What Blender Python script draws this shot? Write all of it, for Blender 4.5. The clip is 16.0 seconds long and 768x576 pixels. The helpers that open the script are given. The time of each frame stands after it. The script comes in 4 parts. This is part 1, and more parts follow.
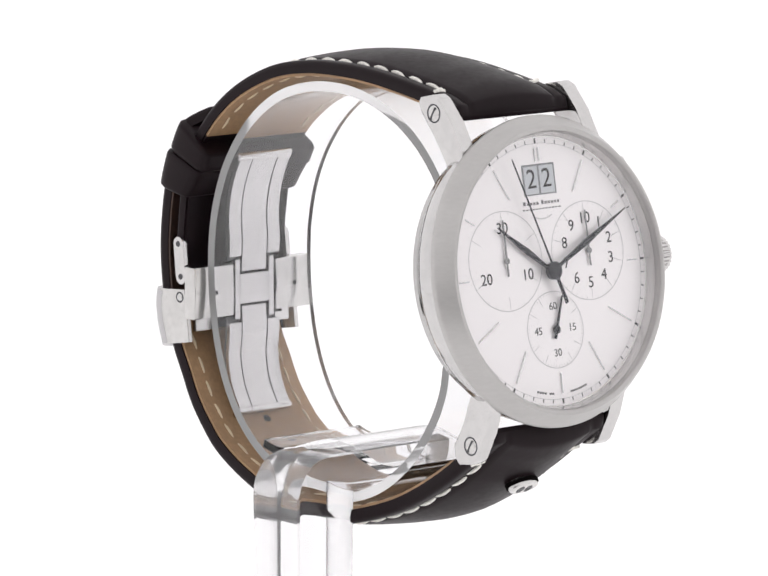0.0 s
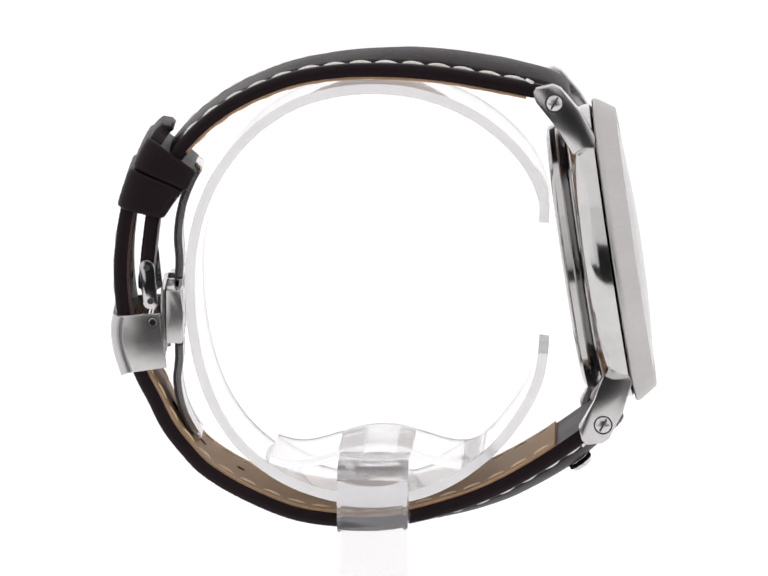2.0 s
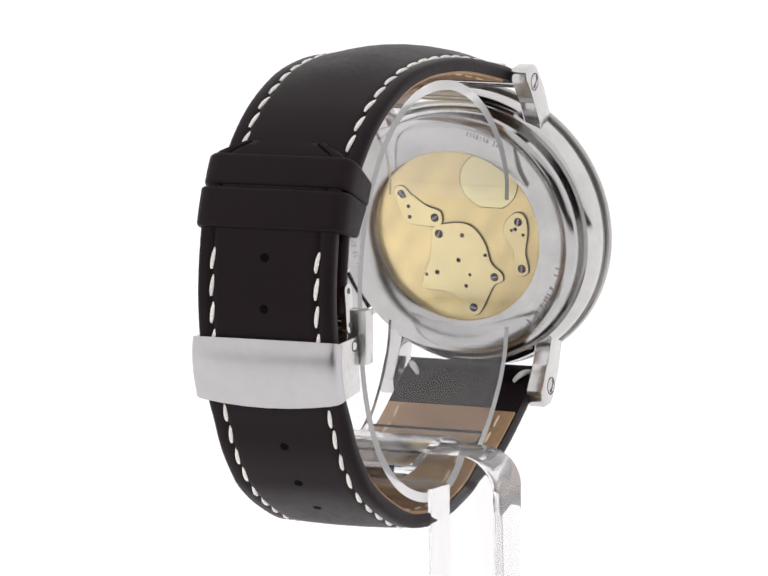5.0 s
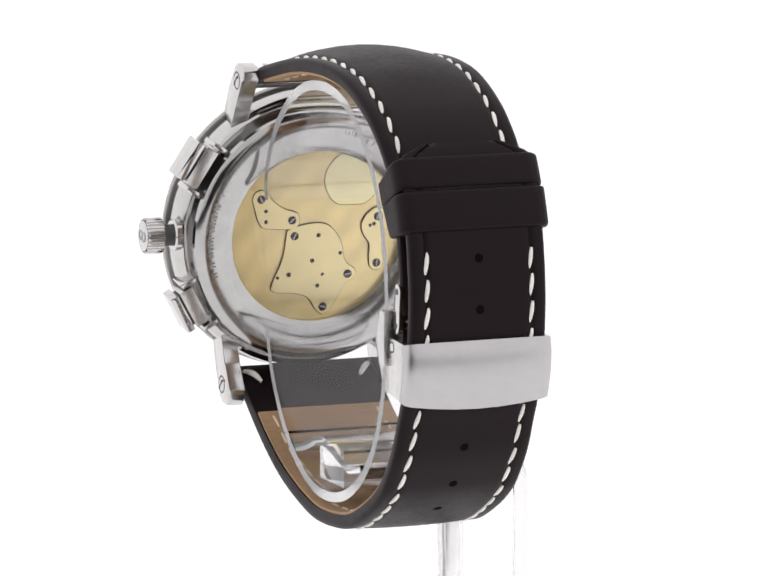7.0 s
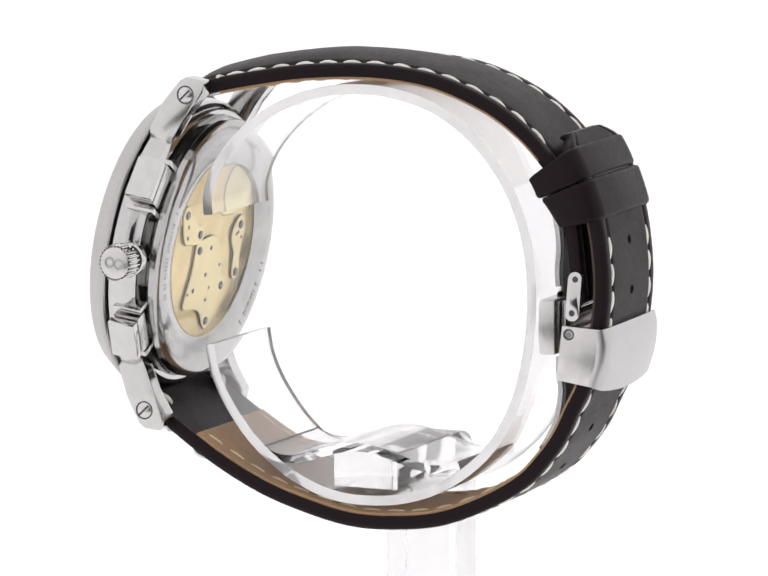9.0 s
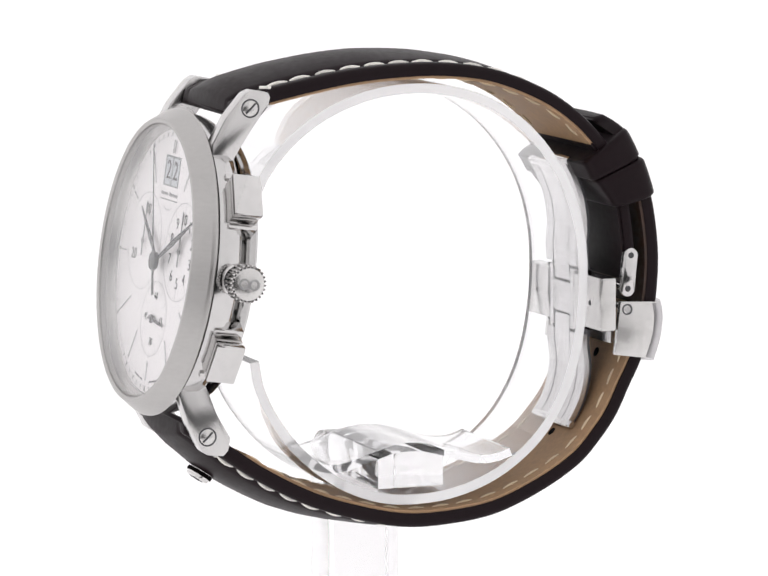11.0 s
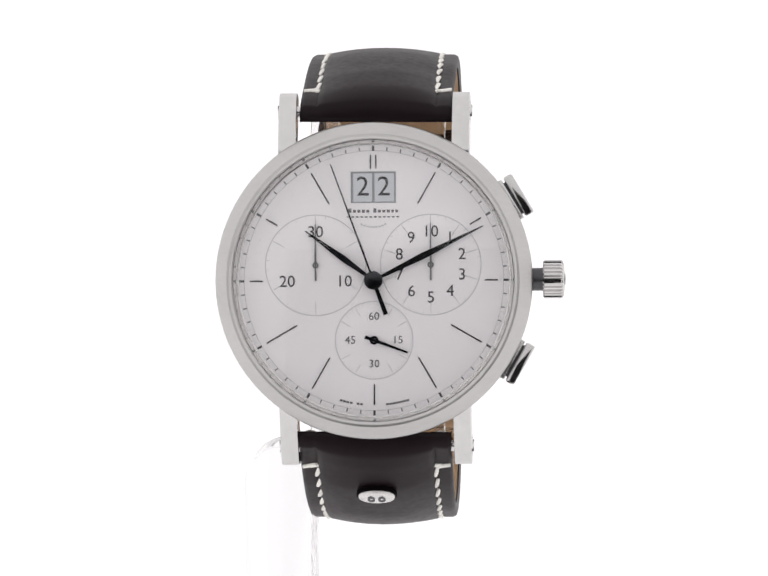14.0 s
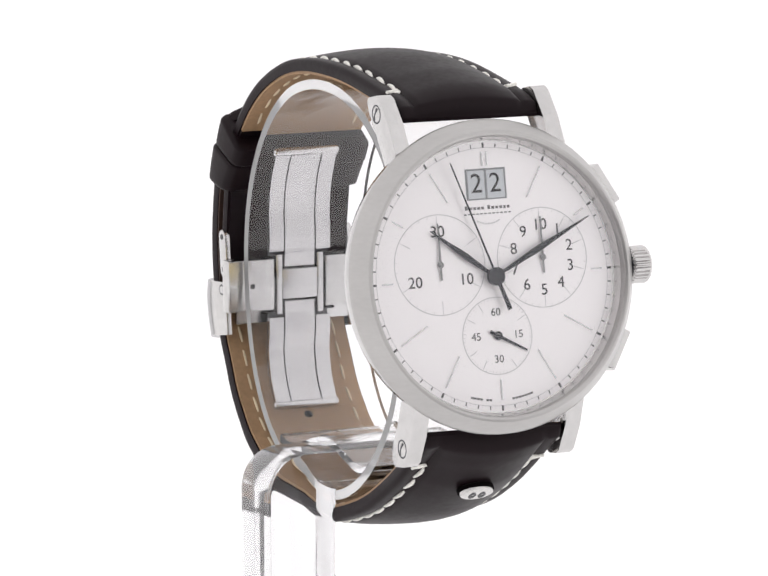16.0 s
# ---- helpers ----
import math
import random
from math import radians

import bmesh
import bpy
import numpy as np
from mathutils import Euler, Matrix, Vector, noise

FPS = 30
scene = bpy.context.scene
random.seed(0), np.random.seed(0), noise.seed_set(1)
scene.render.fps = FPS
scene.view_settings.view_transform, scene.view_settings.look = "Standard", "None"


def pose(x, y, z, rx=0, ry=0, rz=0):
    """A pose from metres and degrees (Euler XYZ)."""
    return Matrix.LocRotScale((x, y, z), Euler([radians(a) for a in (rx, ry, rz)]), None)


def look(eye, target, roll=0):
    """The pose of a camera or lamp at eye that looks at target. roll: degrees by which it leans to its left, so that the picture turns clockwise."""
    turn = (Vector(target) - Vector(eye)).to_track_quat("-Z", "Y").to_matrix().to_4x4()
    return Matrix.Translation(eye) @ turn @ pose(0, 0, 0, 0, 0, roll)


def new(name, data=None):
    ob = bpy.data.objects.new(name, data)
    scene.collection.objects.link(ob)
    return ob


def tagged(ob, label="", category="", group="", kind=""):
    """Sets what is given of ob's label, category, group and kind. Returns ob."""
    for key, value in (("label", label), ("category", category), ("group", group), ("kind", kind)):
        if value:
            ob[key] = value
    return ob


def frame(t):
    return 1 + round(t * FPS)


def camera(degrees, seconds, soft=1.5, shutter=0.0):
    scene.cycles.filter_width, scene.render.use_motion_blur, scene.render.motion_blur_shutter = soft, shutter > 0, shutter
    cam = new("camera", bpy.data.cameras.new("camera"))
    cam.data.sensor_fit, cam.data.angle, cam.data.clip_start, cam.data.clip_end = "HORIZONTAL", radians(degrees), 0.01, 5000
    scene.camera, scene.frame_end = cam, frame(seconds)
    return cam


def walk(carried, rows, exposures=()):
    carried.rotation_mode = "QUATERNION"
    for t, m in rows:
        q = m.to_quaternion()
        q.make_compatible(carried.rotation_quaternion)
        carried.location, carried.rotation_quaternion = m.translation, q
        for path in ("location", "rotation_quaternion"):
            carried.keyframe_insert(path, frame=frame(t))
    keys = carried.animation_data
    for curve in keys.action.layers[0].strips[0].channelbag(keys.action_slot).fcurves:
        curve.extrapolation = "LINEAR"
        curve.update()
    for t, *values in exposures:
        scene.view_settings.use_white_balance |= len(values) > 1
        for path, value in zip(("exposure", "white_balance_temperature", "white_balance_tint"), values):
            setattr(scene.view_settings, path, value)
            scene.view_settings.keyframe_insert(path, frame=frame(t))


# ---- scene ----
# ---- camera: a long lens on a tripod, a little above the watch ----
UP = 0.120  # height of the middle of the watch over the shooting table
EYE = (0.0, -0.79173, UP + 0.10739)
PITCH, YAW, ROLL = radians(-7.7245), radians(0.0091), -0.264
AIM = (EYE[0] + math.sin(YAW) * math.cos(PITCH), EYE[1] + math.cos(YAW) * math.cos(PITCH), EYE[2] + math.sin(PITCH))
cam = camera(7.741, 16.0, soft=1.6)
walk(cam, [(0.0, look(EYE, AIM, ROLL)), (16.0, look(EYE, AIM, ROLL))])

# ---- light: a glowing white shooting table among added, unseen glowing panels, in a dim room ----
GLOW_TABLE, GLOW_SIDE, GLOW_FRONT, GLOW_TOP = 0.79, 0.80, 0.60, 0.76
world = bpy.data.worlds.new("dim_studio")
world.use_nodes = True
world.node_tree.nodes["Background"].inputs[0].default_value = (0.05, 0.05, 0.052, 1)
world.node_tree.nodes["Background"].inputs[1].default_value = 0.3
scene.world = world


# ---- materials ----
def material(name, color, rough=0.5, metal=0.0, spec=0.5, grain=0.0, grain_size=300.0, bump=0.0, bump_size=900.0,
             wear=0.0, wear_size=60.0, stretch=(1, 1, 1), glow=0.0, coat=0.0, per_piece=0.0):
    """A surface with variation at two scales and fine relief; sizes are waves per metre."""
    m = bpy.data.materials.new(name)
    m.use_nodes = True
    n, l = m.node_tree.nodes, m.node_tree.links
    b = n["Principled BSDF"]
    b.inputs["Base Color"].default_value = (*color, 1)
    b.inputs["Roughness"].default_value, b.inputs["Metallic"].default_value = rough, metal
    b.inputs["Specular IOR Level"].default_value, b.inputs["Coat Weight"].default_value = spec, coat
    co, mp = n.new("ShaderNodeTexCoord"), n.new("ShaderNodeMapping")
    mp.inputs["Scale"].default_value = stretch
    l.new(co.outputs["Object"], mp.inputs[0])

    def noise_at(size, detail=3.0):
        t = n.new("ShaderNodeTexNoise")
        t.inputs["Scale"].default_value, t.inputs["Detail"].default_value = size, detail
        l.new(mp.outputs[0], t.inputs["Vector"])
        return t.outputs["Fac"]

    value = None
    for size, amount in ((grain_size, grain), (wear_size, wear)):
        if amount:
            r = n.new("ShaderNodeMapRange")
            r.inputs["To Min"].default_value, r.inputs["To Max"].default_value = 1 - amount, 1 + amount
            r.inputs["From Min"].default_value, r.inputs["From Max"].default_value = 0.3, 0.7
            l.new(noise_at(size), r.inputs["Value"])
            if value is None:
                value = r.outputs[0]
            else:
                x = n.new("ShaderNodeMath")
                x.operation = "MULTIPLY"
                l.new(value, x.inputs[0]), l.new(r.outputs[0], x.inputs[1])
                value = x.outputs[0]
    if per_piece:
        o, r, x = n.new("ShaderNodeObjectInfo"), n.new("ShaderNodeMapRange"), n.new("ShaderNodeMath")
        r.inputs["To Min"].default_value, r.inputs["To Max"].default_value = 1 - per_piece, 1 + per_piece
        l.new(o.outputs["Random"], r.inputs["Value"])
        if value is None:
            value = r.outputs[0]
        else:
            x.operation = "MULTIPLY"
            l.new(value, x.inputs[0]), l.new(r.outputs[0], x.inputs[1])
            value = x.outputs[0]
    if value is not None:
        s = n.new("ShaderNodeVectorMath")
        s.operation = "SCALE"
        s.inputs[0].default_value = color
        l.new(value, s.inputs["Scale"])
        l.new(s.outputs[0], b.inputs["Base Color"])
        x = n.new("ShaderNodeMath")
        x.operation = "MULTIPLY"
        x.inputs[1].default_value = rough
        l.new(value, x.inputs[0])
        l.new(x.outputs[0], b.inputs["Roughness"])
    if bump:
        t = n.new("ShaderNodeBump")
        t.inputs["Strength"].default_value, t.inputs["Distance"].default_value = bump, 0.0001
        l.new(noise_at(bump_size, 4.0), t.inputs["Height"])
        l.new(t.outputs[0], b.inputs["Normal"])
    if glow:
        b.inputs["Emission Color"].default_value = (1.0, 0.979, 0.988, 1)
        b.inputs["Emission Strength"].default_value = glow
    return m


def glass(name, color=(1, 1, 1), ior=1.49, rough=0.0):
    m = bpy.data.materials.new(name)
    m.use_nodes = True
    b = m.node_tree.nodes["Principled BSDF"]
    b.inputs["Base Color"].default_value = (*color, 1)
    b.inputs["Transmission Weight"].default_value, b.inputs["IOR"].default_value = 1.0, ior
    b.inputs["Roughness"].default_value = rough
    return m


def pane(name):
    """Thin clear glass: straight through, with a gloss that grows towards grazing."""
    m = bpy.data.materials.new(name)
    m.use_nodes = True
    n, l = m.node_tree.nodes, m.node_tree.links
    n.remove(n["Principled BSDF"])
    clear, gloss, mix, edge, power, scale = (n.new("ShaderNode" + k) for k in ("BsdfTransparent", "BsdfGlossy", "MixShader", "LayerWeight", "Math", "Math"))
    gloss.inputs["Roughness"].default_value, edge.inputs["Blend"].default_value = 0.02, 0.5
    power.operation, power.inputs[1].default_value = "POWER", 5.0
    scale.operation, scale.inputs[1].default_value, scale.inputs[2].default_value = "MULTIPLY_ADD", 0.97, 0.03
    l.new(edge.outputs["Facing"], power.inputs[0]), l.new(power.outputs[0], scale.inputs[0]), l.new(scale.outputs[0], mix.inputs[0])
    l.new(clear.outputs[0], mix.inputs[1]), l.new(gloss.outputs[0], mix.inputs[2])
    l.new(mix.outputs[0], n["Material Output"].inputs["Surface"])
    return m


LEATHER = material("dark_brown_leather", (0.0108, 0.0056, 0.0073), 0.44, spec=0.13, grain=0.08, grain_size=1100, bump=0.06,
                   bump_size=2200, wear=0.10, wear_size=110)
LEATHER_EDGE = material("cut_leather_edge", (0.050, 0.026, 0.018), 0.55, grain=0.25, grain_size=1200, bump=0.3, wear=0.2)
LINING = material("tan_lining_leather", (0.42, 0.265, 0.15), 0.6, spec=0.3, grain=0.10, grain_size=1400, bump=0.25,
                  bump_size=2200, wear=0.12, wear_size=90)
THREAD = material("cream_thread", (0.86, 0.84, 0.79), 0.75, spec=0.2, grain=0.12, grain_size=2500, bump=0.4, bump_size=4000, per_piece=0.08)
LINING_THREAD = material("pale_tan_thread", (0.76, 0.64, 0.46), 0.75, spec=0.2, grain=0.1, bump=0.3, per_piece=0.1)
# near-black that paints shade into strap holes, round the stud and in clasp gaps
RECESS_SHADE = material("dark_hole_wall", (0.004, 0.003, 0.003), 0.9, spec=0.05, grain=0.1)
ENGRAVED = material("engraved_steel", (0.40, 0.40, 0.40), 0.35, metal=1.0, grain=0.1)
STEEL = material("polished_steel", (0.63, 0.62, 0.615), 0.10, metal=1.0, grain=0.03, grain_size=500, wear=0.05)
BRUSHED = material("brushed_steel", (0.50, 0.49, 0.482), 0.34, metal=1.0, grain=0.025, grain_size=900, bump=0.035,
                   bump_size=1500, wear=0.05, stretch=(1, 1, 3))
round_brush, brushed = BRUSHED.node_tree.nodes.new("ShaderNodeTangent"), BRUSHED.node_tree.nodes["Principled BSDF"]
round_brush.direction_type, round_brush.axis = "RADIAL", "Y"
brushed.inputs["Anisotropic"].default_value = 0.75
BRUSHED.node_tree.links.new(round_brush.outputs[0], brushed.inputs["Tangent"])
LUG_STEEL = material("polished_lug_steel", (0.62, 0.61, 0.605), 0.17, metal=1.0, grain=0.03, grain_size=700, wear=0.04)
SATIN = material("satin_steel", (0.64, 0.63, 0.62), 0.24, metal=1.0, grain=0.05, grain_size=700, bump=0.05, wear=0.05)
CLASP_STEEL = material("clasp_steel", (0.63, 0.62, 0.62), 0.24, metal=1.0, grain=0.02, grain_size=600, wear=0.03)
COVER_STEEL = material("clasp_cover_steel", (0.53, 0.52, 0.53), 0.29, metal=1.0, grain=0.02, grain_size=700, wear=0.03, wear_size=200)
BACK_STEEL = material("case_back_steel", (0.50, 0.495, 0.49), 0.14, metal=1.0, grain=0.04, grain_size=500, wear=0.08, wear_size=150)
BAND_STEEL = material("case_band_steel", (0.60, 0.592, 0.588), 0.12, metal=1.0, grain=0.03, grain_size=500, wear=0.05, wear_size=120)
# dark steel; also paints shade into screw slots, gaps and between clasp rails
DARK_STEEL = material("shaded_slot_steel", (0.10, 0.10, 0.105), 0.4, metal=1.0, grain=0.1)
DIAL_WHITE = material("silver_white_dial", (0.93, 0.903, 0.912), 0.40, metal=0.40, spec=0.4, grain=0.012, grain_size=2500, wear=0.012, wear_size=80)
DIAL_RING = material("pale_grey_dial_print", (0.55, 0.54, 0.545), 0.5, grain=0.05)
BLACK_INK = material("black_dial_print", (0.030, 0.028, 0.032), 0.45, grain=0.05)
NAME_INK = material("grey_name_print", (0.16, 0.155, 0.16), 0.4, grain=0.05)
TICK_INK = material("grey_tick_print", (0.12, 0.117, 0.12), 0.4, grain=0.05)
GREY_INK = material("dark_grey_metal_print", (0.07, 0.07, 0.072), 0.3, spec=0.6, grain=0.05)
BLACK_METAL = material("blackened_polished_metal", (0.07, 0.07, 0.078), 0.16, metal=1.0, grain=0.05)
MARKER = material("polished_marker_steel", (0.58, 0.58, 0.585), 0.08, metal=1.0, grain=0.05)
GREY_METAL = material("grey_steel_pointer", (0.27, 0.27, 0.275), 0.3, metal=0.9, grain=0.05)
DATE_DISC = material("pale_blue_grey_date_disc", (0.60, 0.62, 0.65), 0.5, grain=0.02)
DATE_FRAME = material("grey_date_recess", (0.26, 0.27, 0.28), 0.5, grain=0.04)
GOLD = material("gilt_brass_plate", (0.86, 0.70, 0.36), 0.36, metal=0.85, grain=0.05, grain_size=260, wear=0.06, wear_size=120,
                stretch=(1, 0.15, 1))
GOLD_BRIDGE = material("pale_gilt_bridge", (0.90, 0.77, 0.43), 0.36, metal=0.85, grain=0.05, grain_size=300, wear=0.05)
GOLD_COVER = material("bright_gilt_cover", (0.95, 0.86, 0.50), 0.40, metal=0.8, grain=0.04, grain_size=300, wear=0.04)
GOLD_EDGE = material("dark_bridge_joint", (0.12, 0.085, 0.04), 0.5, grain=0.1)
SCREW_DARK = material("dark_purple_brown_screw", (0.055, 0.035, 0.045), 0.3, metal=0.6, grain=0.1)
CRYSTAL = pane("watch_crystal")
ACRYLIC_THICK = glass("thick_clear_acrylic", (0.94, 0.937, 0.945), 1.49)
ACRYLIC_EDGE = glass("sawn_acrylic_edge", (0.98, 0.975, 0.98), 1.49, rough=0.12)
ACRYLIC_EDGE.node_tree.nodes["Principled BSDF"].inputs["Transmission Weight"].default_value = 0.7
ACRYLIC_CUT = glass("cut_acrylic_outline", (0.97, 0.965, 0.975), 1.49, rough=0.05)
ACRYLIC_CUT.node_tree.nodes["Principled BSDF"].inputs["Transmission Weight"].default_value = 0.88
ACRYLIC = glass("clear_acrylic", (0.97, 0.97, 0.98), 1.49)


def stripes(m, size, amount):
    """Slanting ground bands across a plate."""
    n, l = m.node_tree.nodes, m.node_tree.links
    b = n["Principled BSDF"]
    co, mp, wave, r, s = n.new("ShaderNodeTexCoord"), n.new("ShaderNodeMapping"), n.new("ShaderNodeTexWave"), n.new("ShaderNodeMapRange"), n.new("ShaderNodeVectorMath")
    mp.inputs["Rotation"].default_value = (0, radians(38), 0)
    wave.inputs["Scale"].default_value, wave.inputs["Distortion"].default_value = size, 0.6
    r.inputs["To Min"].default_value, r.inputs["To Max"].default_value = 1 - amount, 1 + amount
    s.operation = "SCALE"
    before = b.inputs["Base Color"].links[0].from_socket
    l.new(co.outputs["Object"], mp.inputs[0]), l.new(mp.outputs[0], wave.inputs[0]), l.new(wave.outputs["Fac"], r.inputs["Value"])
    l.new(before, s.inputs[0]), l.new(r.outputs[0], s.inputs["Scale"]), l.new(s.outputs[0], b.inputs["Base Color"])


stripes(GOLD, 75.0, 0.05)
# the sheet's white is its own glow, over a dark base colour
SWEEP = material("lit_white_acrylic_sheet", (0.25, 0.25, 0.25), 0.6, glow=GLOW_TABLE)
# unseen panels added as soft light; they glow themselves, no lamp is behind
SIDE_PANEL = material("lit_side_diffuser_cloth", (0.25, 0.25, 0.25), 0.9, glow=GLOW_SIDE)
FRONT_PANEL = material("lit_front_diffuser_cloth", (0.25, 0.25, 0.25), 0.9, glow=GLOW_FRONT)
TOP_PANEL = material("lit_top_diffuser_cloth", (0.25, 0.25, 0.25), 0.9, glow=GLOW_TOP)
ROOM = material("grey_studio_paint", (0.14, 0.14, 0.142), 0.8, grain=0.1, grain_size=8, wear=0.15, wear_size=2)


# ---- building helpers; all shapes are in millimetres until they are linked ----
def place(ob, parent):
    ob.parent = parent
    return ob


def part(name, bm, mat, parent=None, label="", sharp=32):
    bmesh.ops.recalc_face_normals(bm, faces=bm.faces)
    limit = radians(sharp)
    for f in bm.faces:
        f.smooth = True
    for e in bm.edges:
        if len(e.link_faces) == 2 and e.calc_face_angle(0) > limit:
            e.smooth = False
    bm.transform(Matrix.Scale(0.001, 4))
    me = bpy.data.meshes.new(name)
    bm.to_mesh(me)
    bm.free()
    me.materials.append(mat)
    ob = new(name, me)
    if parent:
        ob.parent = parent
    if label:
        tagged(ob, label=label)
    return ob


def again(ob, parent, m):
    """Another piece on the same mesh, at a pose m that is given in millimetres."""
    o = new(ob.name.split(".")[0], ob.data)
    o.parent = parent
    o.matrix_basis = Matrix.Translation(m.translation * 0.001) @ m.to_3x3().to_4x4()
    return o


def empty(name, parent=None):
    o = new(name)
    o.empty_display_size = 0.01
    if parent:
        o.parent = parent
    return o


def lathe(bm, profile, n=96, m=None, closed=False):
    """Turn a profile of (radius, height) round z."""
    rings = []
    for r, h in profile:
        if r < 1e-6:
            rings.append([bm.verts.new((0, 0, h))])
        else:
            rings.append([bm.verts.new((r * math.cos(2 * math.pi * k / n), r * math.sin(2 * math.pi * k / n), h)) for k in range(n)])
    pairs = list(zip(rings, rings[1:])) + ([(rings[-1], rings[0])] if closed else [])
    for a, b in pairs:
        for k in range(n):
            q = [a[k % len(a)], a[(k + 1) % len(a)], b[(k + 1) % len(b)], b[k % len(b)]]
            q = list(dict.fromkeys(q))
            if len(q) > 2:
                bm.faces.new(q)
    if m:
        bm.transform(m)
    return bm


def prism(bm, outline, z0, z1, m=None, bevel=0.0):
    """A slab with the outline (x, y), from z0 to z1."""
    a = [bm.verts.new((x, y, z0)) for x, y in outline]
    b = [bm.verts.new((x, y, z1)) for x, y in outline]
    bm.faces.new(list(reversed(a))), bm.faces.new(b)
    for k in range(len(a)):
        j = (k + 1) % len(a)
        bm.faces.new((a[k], a[j], b[j], b[k]))
    if bevel:
        bmesh.ops.bevel(bm, geom=bm.edges[:], offset=bevel, segments=2, profile=0.6, affect="EDGES")
    if m:
        bm.transform(m)
    return bm


def box(bm, x0, x1, y0, y1, z0, z1, m=None, bevel=0.0):
    return prism(bm, [(x0, y0), (x1, y0), (x1, y1), (x0, y1)], z0, z1, m, bevel)


def merge(bm, other):
    me = bpy.data.meshes.new("tmp")
    other.to_mesh(me)
    other.free()
    bm.from_mesh(me)
    bpy.data.meshes.remove(me)
    return bm


def spline(points, step=0.8):
    """Points at even steps along a smooth curve through the given ones."""
    p = [Vector(q) for q in points]
    p = [2 * p[0] - p[1]] + p + [2 * p[-1] - p[-2]]
    fine = []
    for i in range(1, len(p) - 2):
        for k in range(24):
            t = k / 24
            a, b, c, d = p[i - 1], p[i], p[i + 1], p[i + 2]
            fine.append(0.5 * ((2 * b) + (c - a) * t + (2 * a - 5 * b + 4 * c - d) * t * t + (3 * b - a - 3 * c + d) * t ** 3))
    fine.append(p[-2])
    run = [0.0]
    for a, b in zip(fine, fine[1:]):
        run.append(run[-1] + (b - a).length)
    n = max(2, round(run[-1] / step))
    out, j = [], 0
    for k in range(n + 1):
        s = run[-1] * k / n
        while j < len(run) - 2 and run[j + 1] < s:
            j += 1
        f = (s - run[j]) / max(1e-9, run[j + 1] - run[j])
        out.append(fine[j].lerp(fine[j + 1], f))
    return out, run[-1]


def side_normals(line, out):
    """Unit normals of a line in the y-z plane; out is +1 or -1."""
    ns = []
    for k in range(len(line)):
        t = (line[min(k + 1, len(line) - 1)] - line[max(k - 1, 0)]).normalized()
        ns.append(Vector((0, -t.z, t.y)) * out)
    return ns


def ribbon(bm, pts, x0, x1, thick, step=1.0, bevel=0.0, centred=True):
    """A bent strip: a line (y, z) with a thickness, drawn out from x0 to x1."""
    line, _ = spline([(0, y, z) for y, z in pts], step)
    ns = side_normals(line, 1)
    lo, hi = (-thick / 2, thick / 2) if centred else (0, thick)
    outline = [q + n * lo for q, n in zip(line, ns)] + [q + n * hi for q, n in reversed(list(zip(line, ns)))]
    a = [bm.verts.new((x0, q.y, q.z)) for q in outline]
    b = [bm.verts.new((x1, q.y, q.z)) for q in outline]
    n = len(line)
    for k in range(2 * n):
        j = (k + 1) % (2 * n)
        bm.faces.new((a[k], a[j], b[j], b[k]))
    for k in range(n - 1):
        bm.faces.new((a[k], a[k + 1], a[2 * n - 2 - k], a[2 * n - 1 - k]))
        bm.faces.new((b[k], b[k + 1], b[2 * n - 2 - k], b[2 * n - 1 - k]))
    if bevel:
        es = [e for e in bm.edges if len(e.link_faces) == 2 and e.calc_face_angle(0) > 0.8]
        bmesh.ops.bevel(bm, geom=es, offset=bevel, segments=2, profile=0.6, affect="EDGES")
    return bm


def letters(text, size, m, mat, parent, name, label="", depth=0.03, fit_width=0.0):
    """Raised print in the built-in font, centred at the pose m."""
    cu = bpy.data.curves.new("tmp_text", "FONT")
    cu.body, cu.size, cu.align_x, cu.align_y, cu.extrude, cu.resolution_u = text, size, "CENTER", "CENTER", depth, 3
    tmp = new("tmp_text", cu)
    bpy.context.view_layer.update()
    me = bpy.data.meshes.new_from_object(tmp.evaluated_get(bpy.context.evaluated_depsgraph_get()))
    bpy.data.objects.remove(tmp)
    bpy.data.curves.remove(cu)
    bm = bmesh.new()
    bm.from_mesh(me)
    bpy.data.meshes.remove(me)
    if fit_width:
        xs = [v.co.x for v in bm.verts]
        k = fit_width / (max(xs) - min(xs))
        bm.transform(Matrix.Diagonal((k, 1, 1, 1)))
    bm.transform(m)
    return part(name, bm, mat, parent, label)


